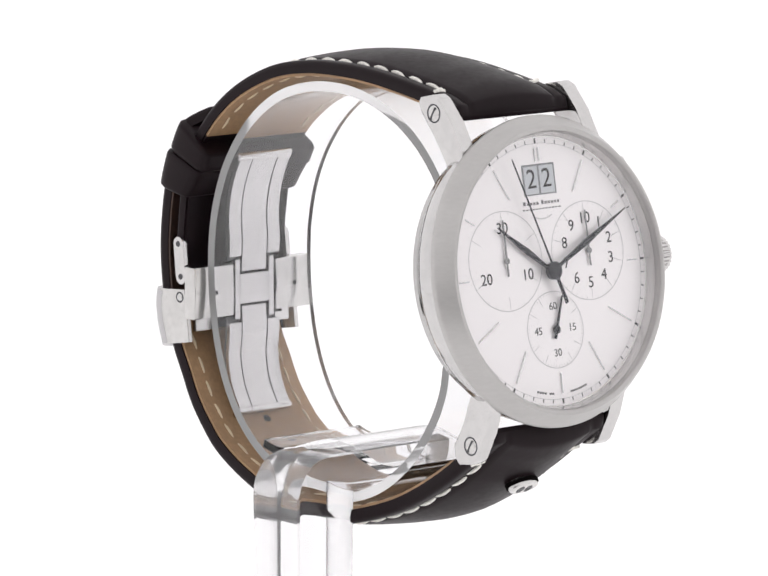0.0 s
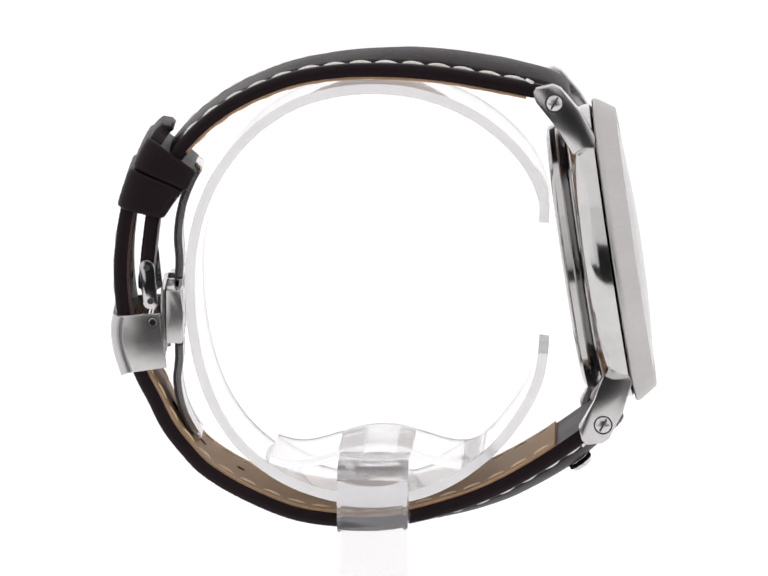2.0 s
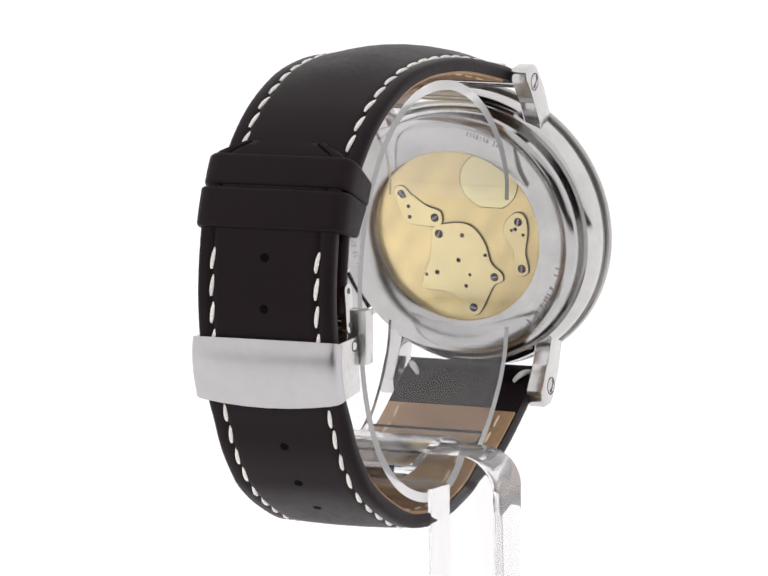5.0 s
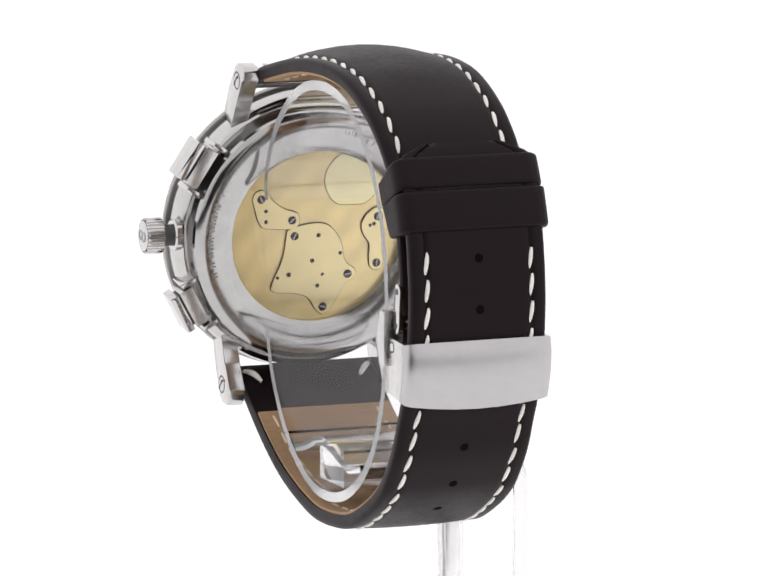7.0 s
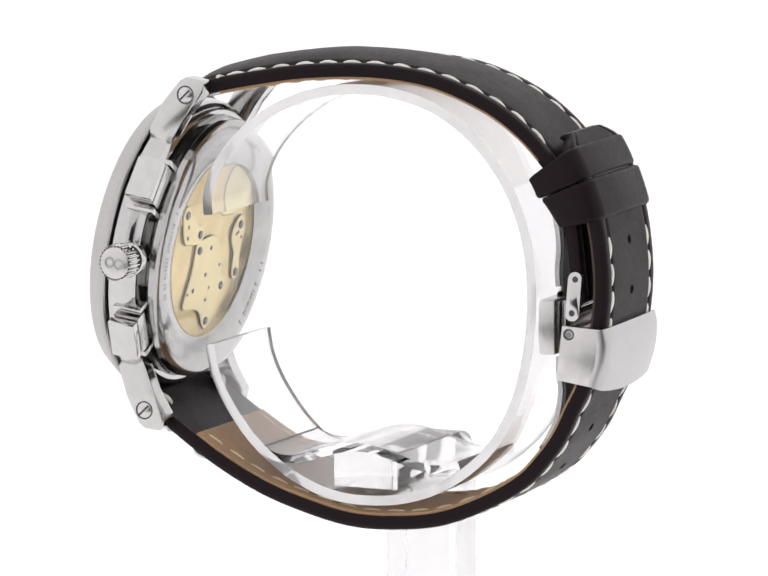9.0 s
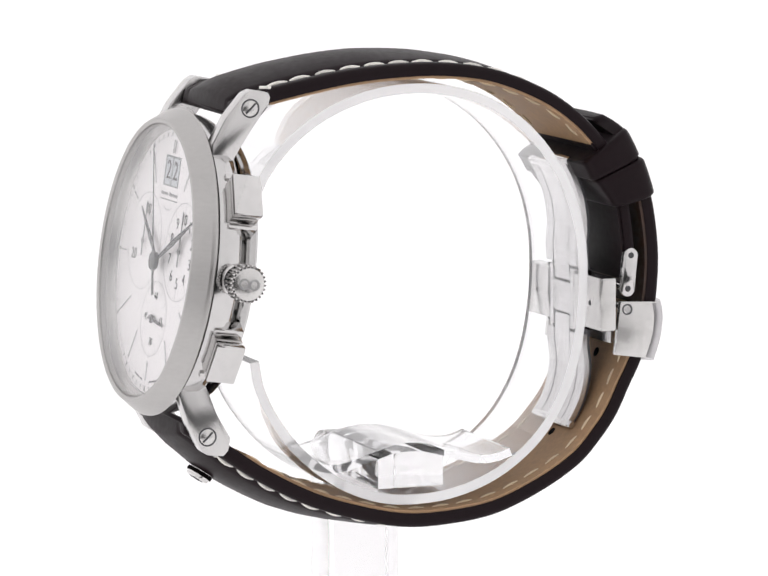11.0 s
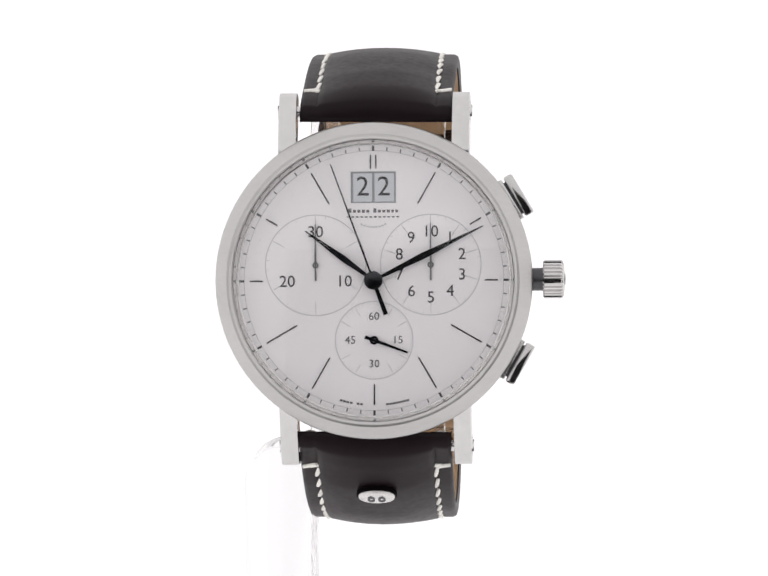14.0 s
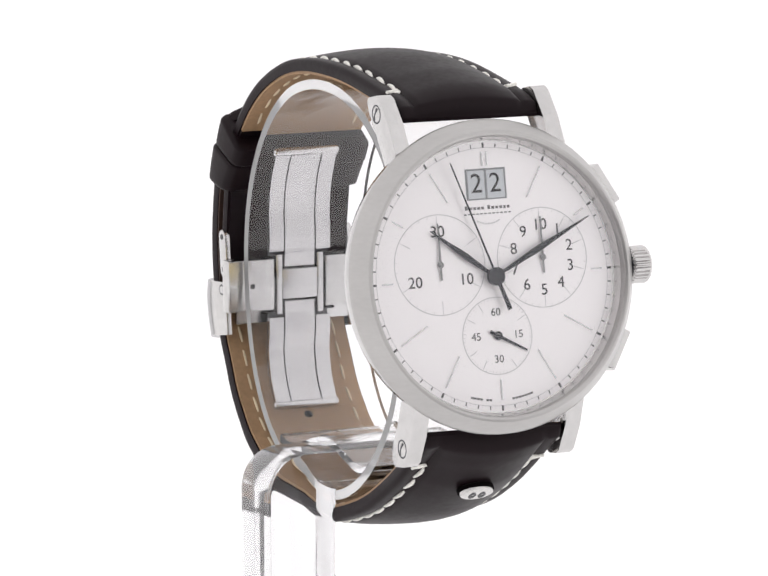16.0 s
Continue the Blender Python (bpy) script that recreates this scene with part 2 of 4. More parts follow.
# ---- the setting ----
def setting():
    bm = bmesh.new()
    line = [(-0.4, 0.0), (-0.2, 0.0), (0.3, 0.0), (0.62, 0.0), (0.78, 0.03), (0.89, 0.11), (0.95, 0.24), (0.96, 0.5), (0.96, 1.3)]
    pts, _ = spline([(0, y * 1000, z * 1000) for y, z in line[3:]], 40)
    pts = [Vector((0, -400, 0)), Vector((0, 0, 0))] + pts
    ns = side_normals(pts, 1)
    rows = [[bm.verts.new((x, q.y - n.y * d, q.z - n.z * d)) for x, d in ((-900, 0), (900, 0), (900, 6), (-900, 6))] for q, n in zip(pts, ns)]
    for a, b in zip(rows, rows[1:]):
        for k in range(4):
            bm.faces.new((a[k], a[(k + 1) % 4], b[(k + 1) % 4], b[k]))
    bm.faces.new(rows[0]), bm.faces.new(rows[-1])
    tagged(part("ground", bm, SWEEP, sharp=60), "white acrylic sheet with its own glow, curving up behind the stand", "table top", kind="structure")
    # unseen side and top panels, added to light the watch
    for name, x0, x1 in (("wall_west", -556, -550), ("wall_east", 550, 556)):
        tagged(part(name, box(bmesh.new(), x0, x1, -1000, 900, 6, 1000), SIDE_PANEL), "unseen glowing wall added as side light", "diffuser",
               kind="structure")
    tagged(part("ceiling", box(bmesh.new(), -550, 550, -1000, 900, 1002, 1008), TOP_PANEL), "unseen glowing panel added as top light", "diffuser", kind="structure")
    # unseen panel added to brighten the dial; its opening gives steel dark reflections
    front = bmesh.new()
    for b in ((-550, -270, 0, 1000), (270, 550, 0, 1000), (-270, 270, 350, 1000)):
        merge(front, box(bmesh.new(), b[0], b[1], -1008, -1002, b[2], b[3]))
    tagged(part("wall_front", front, FRONT_PANEL), "unseen glowing panel added as front light, with a dark opening", "diffuser", kind="structure")
    # unseen room, added to close the place and keep reflections near the camera dark
    room = [("wall_south", -2500, 2500, -2600, -2500, -800, 2400), ("wall_north", -2500, 2500, 2500, 2600, -800, 2400),
            ("wall_room_west", -2600, -2500, -2500, 2500, -800, 2400), ("wall_room_east", 2500, 2600, -2500, 2500, -800, 2400),
            ("ceiling_room", -2500, 2500, -2500, 2500, 2400, 2500), ("floor", -2500, 2500, -2500, 2500, -900, -800)]
    for name, *b in room:
        tagged(part(name, box(bmesh.new(), *b), ROOM), "grey surface of the added, unseen room", "wall" if "wall" in name else name.split("_")[0], kind="structure")


# ---- the watch; x is towards the crown, y away from the face, z up ----
HEAD = Matrix.Translation((0.45, -33.07, 5.5)) @ Matrix.Rotation(radians(-0.5), 4, "Y") @ Matrix.Rotation(radians(90 - 8.57), 4, "X")


def turn(degrees):
    """A turn on the dial, clockwise from twelve."""
    return Matrix.Rotation(radians(-degrees), 4, "Z")


def at(x, y, z=0.0):
    return Matrix.Translation((x, y, z))


def watch_case(watch):
    case = part("case", lathe(bmesh.new(), [(17.0, -0.9), (20.3, -0.75), (20.75, -1.0), (20.85, -2.0), (20.75, -3.2), (20.3, -4.1), (19.6, -4.6),
                (19.0, -4.6), (18.6, -4.2), (17.6, -3.6), (13.2, -3.6), (13.2, -0.9)], 160, HEAD, closed=True), BAND_STEEL, watch, "polished round steel watch case band")
    part("bezel", lathe(bmesh.new(), [(18.98, -0.5), (18.98, 2.0), (19.1, 2.35), (19.45, 2.55), (19.75, 2.5), (21.2, 0.35), (21.42, -0.05),
         (21.42, -0.45), (21.2, -0.62), (20.4, -0.66)], 192, HEAD, closed=True), BRUSHED, case, "wide brushed steel bezel")
    back = part("case_back", lathe(bmesh.new(), [(12.95, -3.7), (17.3, -3.7), (17.4, -5.0), (18.3, -5.5), (18.75, -6.2), (18.65, -7.0), (18.2, -7.4), (17.4, -7.6),
                (16.4, -7.6), (14.6, -7.35), (13.3, -7.0), (12.95, -6.85)], 160, HEAD, closed=True), BACK_STEEL, watch, "polished steel case back ring")
    part("rear_window", lathe(bmesh.new(), [(0, -7.0), (12.85, -6.95), (12.85, -6.6), (0, -6.65)], 96, HEAD), CRYSTAL, back,
         "clear round glass in the case back").visible_shadow = False
    # worn engraving round the back, as plain bars
    first, rng = None, random.Random(4)
    for a0, a1 in ((66, 112), (222, 262), (330, 352)):
        for k in range(int((a1 - a0) / 1.9)):
            if rng.random() < 0.2:
                continue
            m = HEAD @ turn(a0 + k * 1.9) @ at(0, 16.4, -7.58) @ Matrix.Diagonal((rng.uniform(0.5, 1.5), rng.uniform(0.75, 1.0), 1, 1))
            if first is None:
                first = part("engraved_bar", box(bmesh.new(), -0.16, 0.16, -0.45, 0.45, -0.03, 0.02), ENGRAVED, back, "engraved mark in the steel")
                first.matrix_basis = Matrix.Translation(m.translation * 0.001) @ m.to_3x3().to_4x4()
            else:
                again(first, back, m)
    # lugs with a slotted screw on the outer side
    top = [(17.6, -0.6), (21.5, -2.1), (25.0, -4.3), (25.65, -5.3), (25.55, -7.7), (25.0, -8.15), (23.6, -8.0), (20.0, -5.6), (16.6, -4.3), (14.5, -3.6), (15.0, -1.0)]
    low = [(-17.0, -0.6), (-21.0, -2.5), (-24.4, -5.0), (-24.9, -6.0), (-24.8, -8.2), (-24.0, -8.8), (-22.2, -8.9), (-19.0, -6.3), (-16.2, -4.5), (-14.2, -3.7), (-14.6, -1.0)]
    swap = Matrix(((0, 0, 1, 0), (1, 0, 0, 0), (0, 1, 0, 0), (0, 0, 0, 1)))  # (u, d, x) to (x, u, d)
    for side in (-1, 1):
        for outline, sc in ((top, (23.1, -5.45)), (low, (-22.35, -5.5))):
            a, b = sorted((side * 10.55, side * 12.95))
            lug = part("lug", prism(bmesh.new(), outline, a, b, HEAD @ swap, bevel=0.22), LUG_STEEL, case, "polished steel strap lug")
            m = HEAD @ at(side * 12.95, *sc) @ Matrix.Rotation(side * math.pi / 2, 4, "Y")
            bm = lathe(bmesh.new(), [(0, 0.24), (0.5, 0.2), (0.9, 0.1), (1.1, -0.02), (1.1, -0.3), (0, -0.3)], 32, m)
            part("lug_screw", bm, SATIN, watch, "small slotted steel screw in a lug")
            # rim and slot are dark pieces, their shade put into the colour
            part("screw_rim", lathe(bmesh.new(), [(1.1, 0.02), (1.32, 0.02), (1.32, -0.1), (1.1, -0.1)], 32, m, closed=True), DARK_STEEL, lug)
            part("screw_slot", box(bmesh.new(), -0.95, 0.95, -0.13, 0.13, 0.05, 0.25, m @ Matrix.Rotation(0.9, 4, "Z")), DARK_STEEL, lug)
    for u, d in ((23.1, -5.45), (-22.35, -5.5)):
        bm = lathe(bmesh.new(), [(0, -10.6), (0.8, -10.6), (0.8, 10.6), (0, 10.6)], 20, HEAD @ at(0, u, d) @ Matrix.Rotation(math.pi / 2, 4, "Y"))
        part("spring_bar", bm, STEEL, watch, "thin steel strap bar between two lugs")
    # crystal and rehaut
    dome = lambda r: 1.05 * (1 - (r / 18.95) ** 2)
    rs = [0, 3, 6, 9, 12, 14, 16, 17.5, 18.4]
    bm = lathe(bmesh.new(), [(r, 2.3 + dome(r)) for r in rs] + [(18.8, 2.33), (18.93, 2.2), (18.93, 1.6)] + [(r, 1.45 + dome(r)) for r in reversed(rs)], 128, HEAD)
    part("crystal", bm, CRYSTAL, watch, "clear domed watch glass").visible_shadow = False
    part("rehaut", lathe(bmesh.new(), [(18.35, -0.2), (18.35, 0.06), (18.5, 0.1), (18.9, 1.4), (18.96, 1.4), (18.96, -0.2)], 160, HEAD, closed=True), SATIN, case,
         "narrow bright ring round the dial")
    # crown
    crown = empty("crown", watch)
    tagged(crown, label="fluted steel winding crown")
    m = HEAD @ at(0, 0.1, -4.0) @ Matrix.Rotation(math.pi / 2, 4, "Y")
    bm, n = bmesh.new(), 26
    rows = []
    for h, k in ((22.75, 0.9), (22.95, 1.0), (25.2, 1.0), (25.45, 0.93)):
        ring = []
        for j in range(n * 4):
            r = (2.62 if j % 4 in (0, 1) else 2.3) * k
            a = 2 * math.pi * j / (n * 4)
            ring.append(bm.verts.new((r * math.cos(a), r * math.sin(a), h)))
        rows.append(ring)
    for a, b in zip(rows, rows[1:]):
        for j in range(n * 4):
            bm.faces.new((a[j], a[(j + 1) % (n * 4)], b[(j + 1) % (n * 4)], b[j]))
    bm.faces.new(rows[0])
    bm.transform(m)
    part("knurling", bm, STEEL, crown, sharp=20)
    part("end_cap", lathe(bmesh.new(), [(2.2, 25.35), (2.2, 25.5), (2.0, 25.6), (1.0, 25.68), (0, 25.7)], 48, m), SATIN, crown)
    part("stem", lathe(bmesh.new(), [(0, 20.0), (1.55, 20.0), (1.55, 22.9), (0, 22.9)], 32, m), DARK_STEEL, crown, "dark stem between crown and case")
    part("collar", lathe(bmesh.new(), [(1.6, 20.0), (2.3, 20.2), (2.3, 21.0), (2.1, 21.25), (1.6, 21.2)], 40, m, closed=True), STEEL, crown)
    for cx, cy in ((0.72, 0.0), (-0.72, 0.0)):
        part("emblem_ring", lathe(bmesh.new(), [(0.5, 25.6), (0.78, 25.6), (0.78, 25.75), (0.5, 25.75)], 24, m @ at(cx, cy), closed=True), ENGRAVED, crown)
    # push buttons with their stems
    for a in (59.5, 120.0):
        m = HEAD @ turn(a) @ at(0, 0, -4.2)
        button = part("push_button", box(bmesh.new(), -3.0, 3.0, 22.0, 23.3, -2.05, 2.05, m, bevel=0.28), STEEL, watch, "rectangular polished steel push button")
        part("button_neck", box(bmesh.new(), -2.95, 2.95, 19.6, 21.7, -1.95, 1.95, m, bevel=0.15), SATIN, button)
        # dark filler stands in for the shade between neck and cap
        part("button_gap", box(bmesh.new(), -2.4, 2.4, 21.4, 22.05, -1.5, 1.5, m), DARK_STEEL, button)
        for s in (-1, 1):
            part("button_guard", box(bmesh.new(), s * 3.7 - 0.4, s * 3.7 + 0.4, 18.5, 20.95, -2.0, 2.2, m, bevel=0.2), STEEL, button)


def dial_face(watch):
    dial = part("dial", lathe(bmesh.new(), [(0, 0), (18.4, 0), (18.4, -0.6), (0, -0.6)], 128, HEAD), DIAL_WHITE, watch, "silver white chronograph dial")

    def bar(name, x0, x1, y0, y1, z0, z1, m, mat, keep={}):
        key = (name, x0, x1, y0, y1, z0, z1, mat.name)
        if key in keep:
            return again(keep[key], dial, m)
        ob = part(name, box(bmesh.new(), x0, x1, y0, y1, z0, z1), mat, dial)
        ob.matrix_basis = Matrix.Translation(m.translation * 0.001) @ m.to_3x3().to_4x4()
        keep[key] = ob
        return ob

    for k in range(60):
        if k % 5:
            bar("minute_mark", -0.08, 0.08, 17.57, 18.05, 0.0, 0.03, HEAD @ turn(6 * k), TICK_INK)
        else:
            bar("five_minute_mark", -0.15, 0.15, 17.5, 18.2, 0.0, 0.035, HEAD @ turn(6 * k), GREY_INK)
    for h in (1, 4, 5, 7, 8, 11):
        bar("hour_marker", -0.095, 0.095, 12.0, 16.75, 0.0, 0.12, HEAD @ turn(30 * h), MARKER)
    for h in (2, 3, 9, 10):
        bar("hour_marker", -0.095, 0.095, 15.0, 16.75, 0.0, 0.12, HEAD @ turn(30 * h), MARKER)
    bar("hour_marker", -0.095, 0.095, 14.0, 16.75, 0.0, 0.12, HEAD @ turn(180), MARKER)
    for s in (-0.36, 0.36):
        bar("hour_marker", -0.095, 0.095, 15.1, 16.95, 0.0, 0.12, HEAD @ at(s, 0), MARKER)
    # big date
    w, h, cy = 3.05, 2.12, 12.6
    # flat bars for the frame, widened to paint the shaded walls of the recess
    frame_bm = bmesh.new()
    for b in ((-w, w, cy + h - 0.26, cy + h), (-w, w, cy - h, cy - h + 0.18), (-w, -w + 0.34, cy - h + 0.18, cy + h - 0.22), (w - 0.24, w, cy - h + 0.18, cy + h - 0.22),
              (-0.17, 0.17, cy - h + 0.18, cy + h - 0.22)):
        merge(frame_bm, box(bmesh.new(), *b, 0.0, 0.05))
    frame_bm.transform(HEAD)
    part("date_frame", frame_bm, DATE_FRAME, dial, "grey frame and painted recess shade of the date window")
    for s in (-1, 1):
        a, b = sorted((s * 0.1, s * (w - 0.22)))
        part("date_disc", box(bmesh.new(), a, b, cy - h + 0.18, cy + h - 0.22, 0.0, 0.02, HEAD), DATE_DISC, dial, "pale blue-grey date disc")
        letters("2", 3.75, HEAD @ at(s * 1.42, cy, 0.03), BLACK_INK, dial, "date_numeral", "black numeral 2")
    # maker's lettering, as plain bars
    m = HEAD
    for x, wd, hh in ((-3.2, 0.45, 0.72), (-2.55, 0.4, 0.5), (-1.95, 0.4, 0.5), (-1.35, 0.42, 0.5), (-0.75, 0.42, 0.5), (0.2, 0.4, 0.72), (0.8, 0.42, 0.5), (1.42, 0.4, 0.5), (2.02, 0.42, 0.5), (2.6, 0.35, 0.5), (3.15, 0.35, 0.5)):
        part("name_bar", box(bmesh.new(), x - wd / 2, x + wd / 2, 9.18, 9.12 + hh * 0.85, 0.0, 0.03, m), NAME_INK, dial)
    for k in range(12):
        part("name_bar", box(bmesh.new(), -3.6 + k * 0.61, -3.6 + k * 0.61 + 0.36, 8.5, 8.68, 0.0, 0.03, m), TICK_INK, dial)
    for k in range(9):
        a = 180 + (k - 4) * 7.0
        part("script_bar", box(bmesh.new(), -0.14, 0.14, 3.3, 3.5, 0.0, 0.02, m @ at(0, 10.6) @ turn(a)), DIAL_RING, dial)
    for s, gap in ((1, 2), (-1, 9)):
        for k in range(7):
            if k != gap:
                part("origin_bar", box(bmesh.new(), -0.19, 0.19, 16.62, 16.9, 0.0, 0.02, m @ turn(180 + s * (6.0 + k * 1.6))), GREY_INK, dial)
    part("minute_track", lathe(bmesh.new(), [(17.5, 0.015), (17.57, 0.015), (17.57, 0.0), (17.5, 0.0)], 128, HEAD, closed=True), DIAL_RING, dial, "fine grey minute track")
    # counters
    for cx, cyy, r, marks, size, label in ((-7.85, 2.1, 6.8, ("30", "10", "20"), 2.2, "thirty minute"), (7.7, 2.1, 6.8, ("10",) + tuple("123456789"), 2.2, "ten hour"),
                                           (0.0, -8.05, 5.25, ("60", "15", "30", "45"), 1.5, "small seconds")):
        c = HEAD @ at(cx, cyy)
        part("counter_floor", lathe(bmesh.new(), [(0, 0.012), (r - 0.15, 0.012), (r - 0.05, 0.004)], 96, c), DIAL_WHITE, dial)
        part("counter_ring", lathe(bmesh.new(), [(r - 0.06, 0.02), (r + 0.05, 0.02), (r + 0.05, 0.0), (r - 0.06, 0.0)], 96, c, closed=True), DIAL_RING, dial, "fine grey ring of the " + label + " counter")
        n = len(marks)
        for k, text in enumerate(marks):
            q = Matrix.Rotation(radians(-360 / n * k), 4, "Z") @ Vector((0, 4.45 if r > 6 else 3.2, 0))
            letters(text, size, HEAD @ at(cx + q.x, cyy + q.y, 0.03), BLACK_INK if r > 6 else GREY_INK, dial, "numeral", "printed numeral " + text)
        for k in range({3: 6, 10: 10, 4: 12}[n]):
            step = 360 / {3: 6, 10: 10, 4: 12}[n]
            if n == 4 and k % 3 == 0:
                continue
            bar("counter_mark", -0.05, 0.05, 0.72 * r, 0.93 * r, 0.0, 0.022, c @ turn(k * step), DIAL_RING)
        for k in range({3: 30, 10: 40, 4: 60}[n]):
            bar("counter_tick", -0.035, 0.035, r - 0.42, r - 0.1, 0.0, 0.02, c @ turn(k * 360 / {3: 30, 10: 40, 4: 60}[n]), DIAL_RING)
    return dial


def pointer(watch, name, angle, tip, tail, wide, z, mat, label, cx=0.0, cy=0.0, tail_wide=0.0, hub=0.0, hole=0.0, live=False, leaf=True):
    m = HEAD @ at(cx, cy) @ turn(angle)
    bm = bmesh.new()
    tw = tail_wide or wide
    if leaf:
        o = [(-0.06, tip), (0.06, tip), (wide / 2, tip * 0.45), (wide / 2 * 0.45, 0.8), (wide * 0.2, 0), (-wide * 0.2, 0), (-wide / 2 * 0.45, 0.8), (-wide / 2, tip * 0.45)]
        prism(bm, list(reversed(o)), z, z + 0.14)
        if tail:
            merge(bm, prism(bmesh.new(), [(-tw / 2, -tail), (tw / 2, -tail), (tw / 2, 0), (-tw / 2, 0)], z + 0.01, z + 0.15))
    else:
        o = [(-tw / 2, -tail), (tw / 2, -tail), (tw / 2 * 0.8, -0.4), (wide / 2, 0.6), (wide * 0.3, tip), (-wide * 0.3, tip), (-wide / 2, 0.6), (-tw / 2 * 0.8, -0.4)]
        prism(bm, o, z, z + 0.12)
    if hub:
        if hole:
            merge(bm, lathe(bmesh.new(), [(hole, z - 0.02), (hub, z - 0.02), (hub, z + 0.18), (hole, z + 0.18)], 32, closed=True))
        else:
            merge(bm, lathe(bmesh.new(), [(0, z - 0.4), (hub, z - 0.4), (hub, z + 0.2), (hub * 0.92, z + 0.28), (hub * 0.5, z + 0.33), (0, z + 0.34)], 40))
    if not live:
        bm.transform(m)
        return part(name, bm, mat, watch, label)
    return part(name, bm, mat, watch, label)


def pointers(watch):
    pointer(watch, "hour_pointer", -53.8, 11.4, 0, 0.88, 0.55, BLACK_METAL, "black leaf-shaped hour pointer")
    pointer(watch, "minute_pointer", 63.9, 16.5, 0, 0.9, 0.85, BLACK_METAL, "black leaf-shaped minute pointer")
    pointer(watch, "chronograph_pointer", -20.0, 16.7, 4.9, 0.26, 1.15, BLACK_METAL, "thin black chronograph pointer with a counterweight", tail_wide=0.62, hub=1.25, leaf=False)
    pointer(watch, "counter_pointer", 0, 5.6, 2.1, 0.26, 0.25, GREY_METAL, "thin grey counter pointer", cx=-7.85, cy=2.1, hub=0.42, hole=0.2, leaf=False)
    pointer(watch, "counter_pointer", 0, 5.6, 2.1, 0.26, 0.25, GREY_METAL, "thin grey counter pointer", cx=7.7, cy=2.1, hub=0.42, hole=0.2, leaf=False)
    return pointer(watch, "seconds_pointer", 0, 4.8, 1.3, 0.42, 0.25, BLACK_METAL, "small black running seconds pointer", hub=0.6, hole=0.27, live=True, leaf=False, tail_wide=0.5)


def movement(watch):
    plate = part("movement", lathe(bmesh.new(), [(0, -5.9), (13.0, -5.9), (13.0, -5.2), (0, -5.2)], 96, HEAD), GOLD, watch, "gilt striped movement seen through the back")
    half = [(13.0 * math.cos(a), 13.0 * math.sin(a)) for a in np.linspace(radians(19), radians(161), 30)]
    part("upper_bridge", prism(bmesh.new(), [(x * 0.985, y * 0.985) for x, y in half], -6.1, -5.88, HEAD), GOLD, plate, "gilt upper bridge")
    for name, r, z, mat, label in (("barrel_cover", 4.4, -6.22, GOLD_COVER, "round bright gilt cover, cut off by the bridge"), ("cover_joint", 4.52, -6.14, GOLD_EDGE, "")):
        edge = []
        for a in np.linspace(0, 2 * math.pi, 64, endpoint=False):
            q = Vector((-5.3 + r * math.cos(a), max(8.3 + r * math.sin(a), 8.65 - r)))
            edge.append(q if q.length < 8.35 + r else q * ((8.35 + r) / q.length))
        part(name, prism(bmesh.new(), [(q.x, q.y) for q in edge], z, -6.05, HEAD), mat, plate, label)
    shapes = [[(8.7, 5.4), (8.3, 6.5), (7.0, 6.7), (5.6, 5.2), (3.6, 3.8), (1.7, 3.2), (1.4, 1.6), (2.4, 0.9), (5.4, 1.0), (7.3, 1.6)],
              [(3.1, 0.6), (1.6, 1.2), (-1.6, 1.6), (-3.6, 0.9), (-5.2, -1.3), (-6.0, -4.2), (-7.6, -5.6), (-7.7, -6.8), (-6.2, -7.6), (-4.2, -11.2), (-3.0, -12.2),
               (-1.8, -11.3), (-0.6, -9.6), (1.6, -8.8), (4.6, -8.6), (5.1, -7.6), (3.6, -3.6)],
              [(-9.0, 2.6), (-8.3, 1.2), (-8.7, -0.4), (-9.7, -1.8), (-9.7, -3.6), (-10.0, -5.3), (-11.0, -5.8), (-11.9, -5.0), (-11.7, -3.4), (-11.5, -2.2), (-12.0, 0.2),
               (-12.1, 1.8), (-11.6, 3.4), (-10.3, 3.6)]]
    for o in shapes:
        line, _ = spline([(x + 1.2, y, 0) for x, y in o + o[:1]], 0.7)
        pts = [(p.x, p.y) for p in line[:-1]]
        cx, cy = sum(p[0] for p in pts) / len(pts), sum(p[1] for p in pts) / len(pts)
        wide = []
        for k, (x, y) in enumerate(pts):
            t = (Vector(pts[(k + 1) % len(pts)]) - Vector(pts[k - 1])).normalized()
            q = Vector((x, y)) + 0.11 * Vector((t.y, -t.x)) * (1 if sum(a[0] * b[1] - b[0] * a[1] for a, b in zip(pts, pts[1:] + pts[:1])) > 0 else -1)
            wide.append((q.x, q.y))
        part("bridge_joint", prism(bmesh.new(), wide, -6.13, -6.0, HEAD), GOLD_EDGE, plate)
        part("bridge", prism(bmesh.new(), pts, -6.3, -6.05, HEAD), GOLD_BRIDGE, plate, "pale gilt movement bridge")
    for x, y in ((7.4, 5.5), (2.5, 2.2), (2.0, -0.2), (-6.5, -6.2), (-2.9, -11.0), (-10.9, -4.7), (-10.7, 2.3)):
        m = HEAD @ at(x + 1.2, y)
        part("movement_screw", lathe(bmesh.new(), [(0, -6.45), (0.52, -6.45), (0.62, -6.38), (0.62, -6.25), (0, -6.25)], 24, m), SCREW_DARK, plate, "small dark slotted screw")
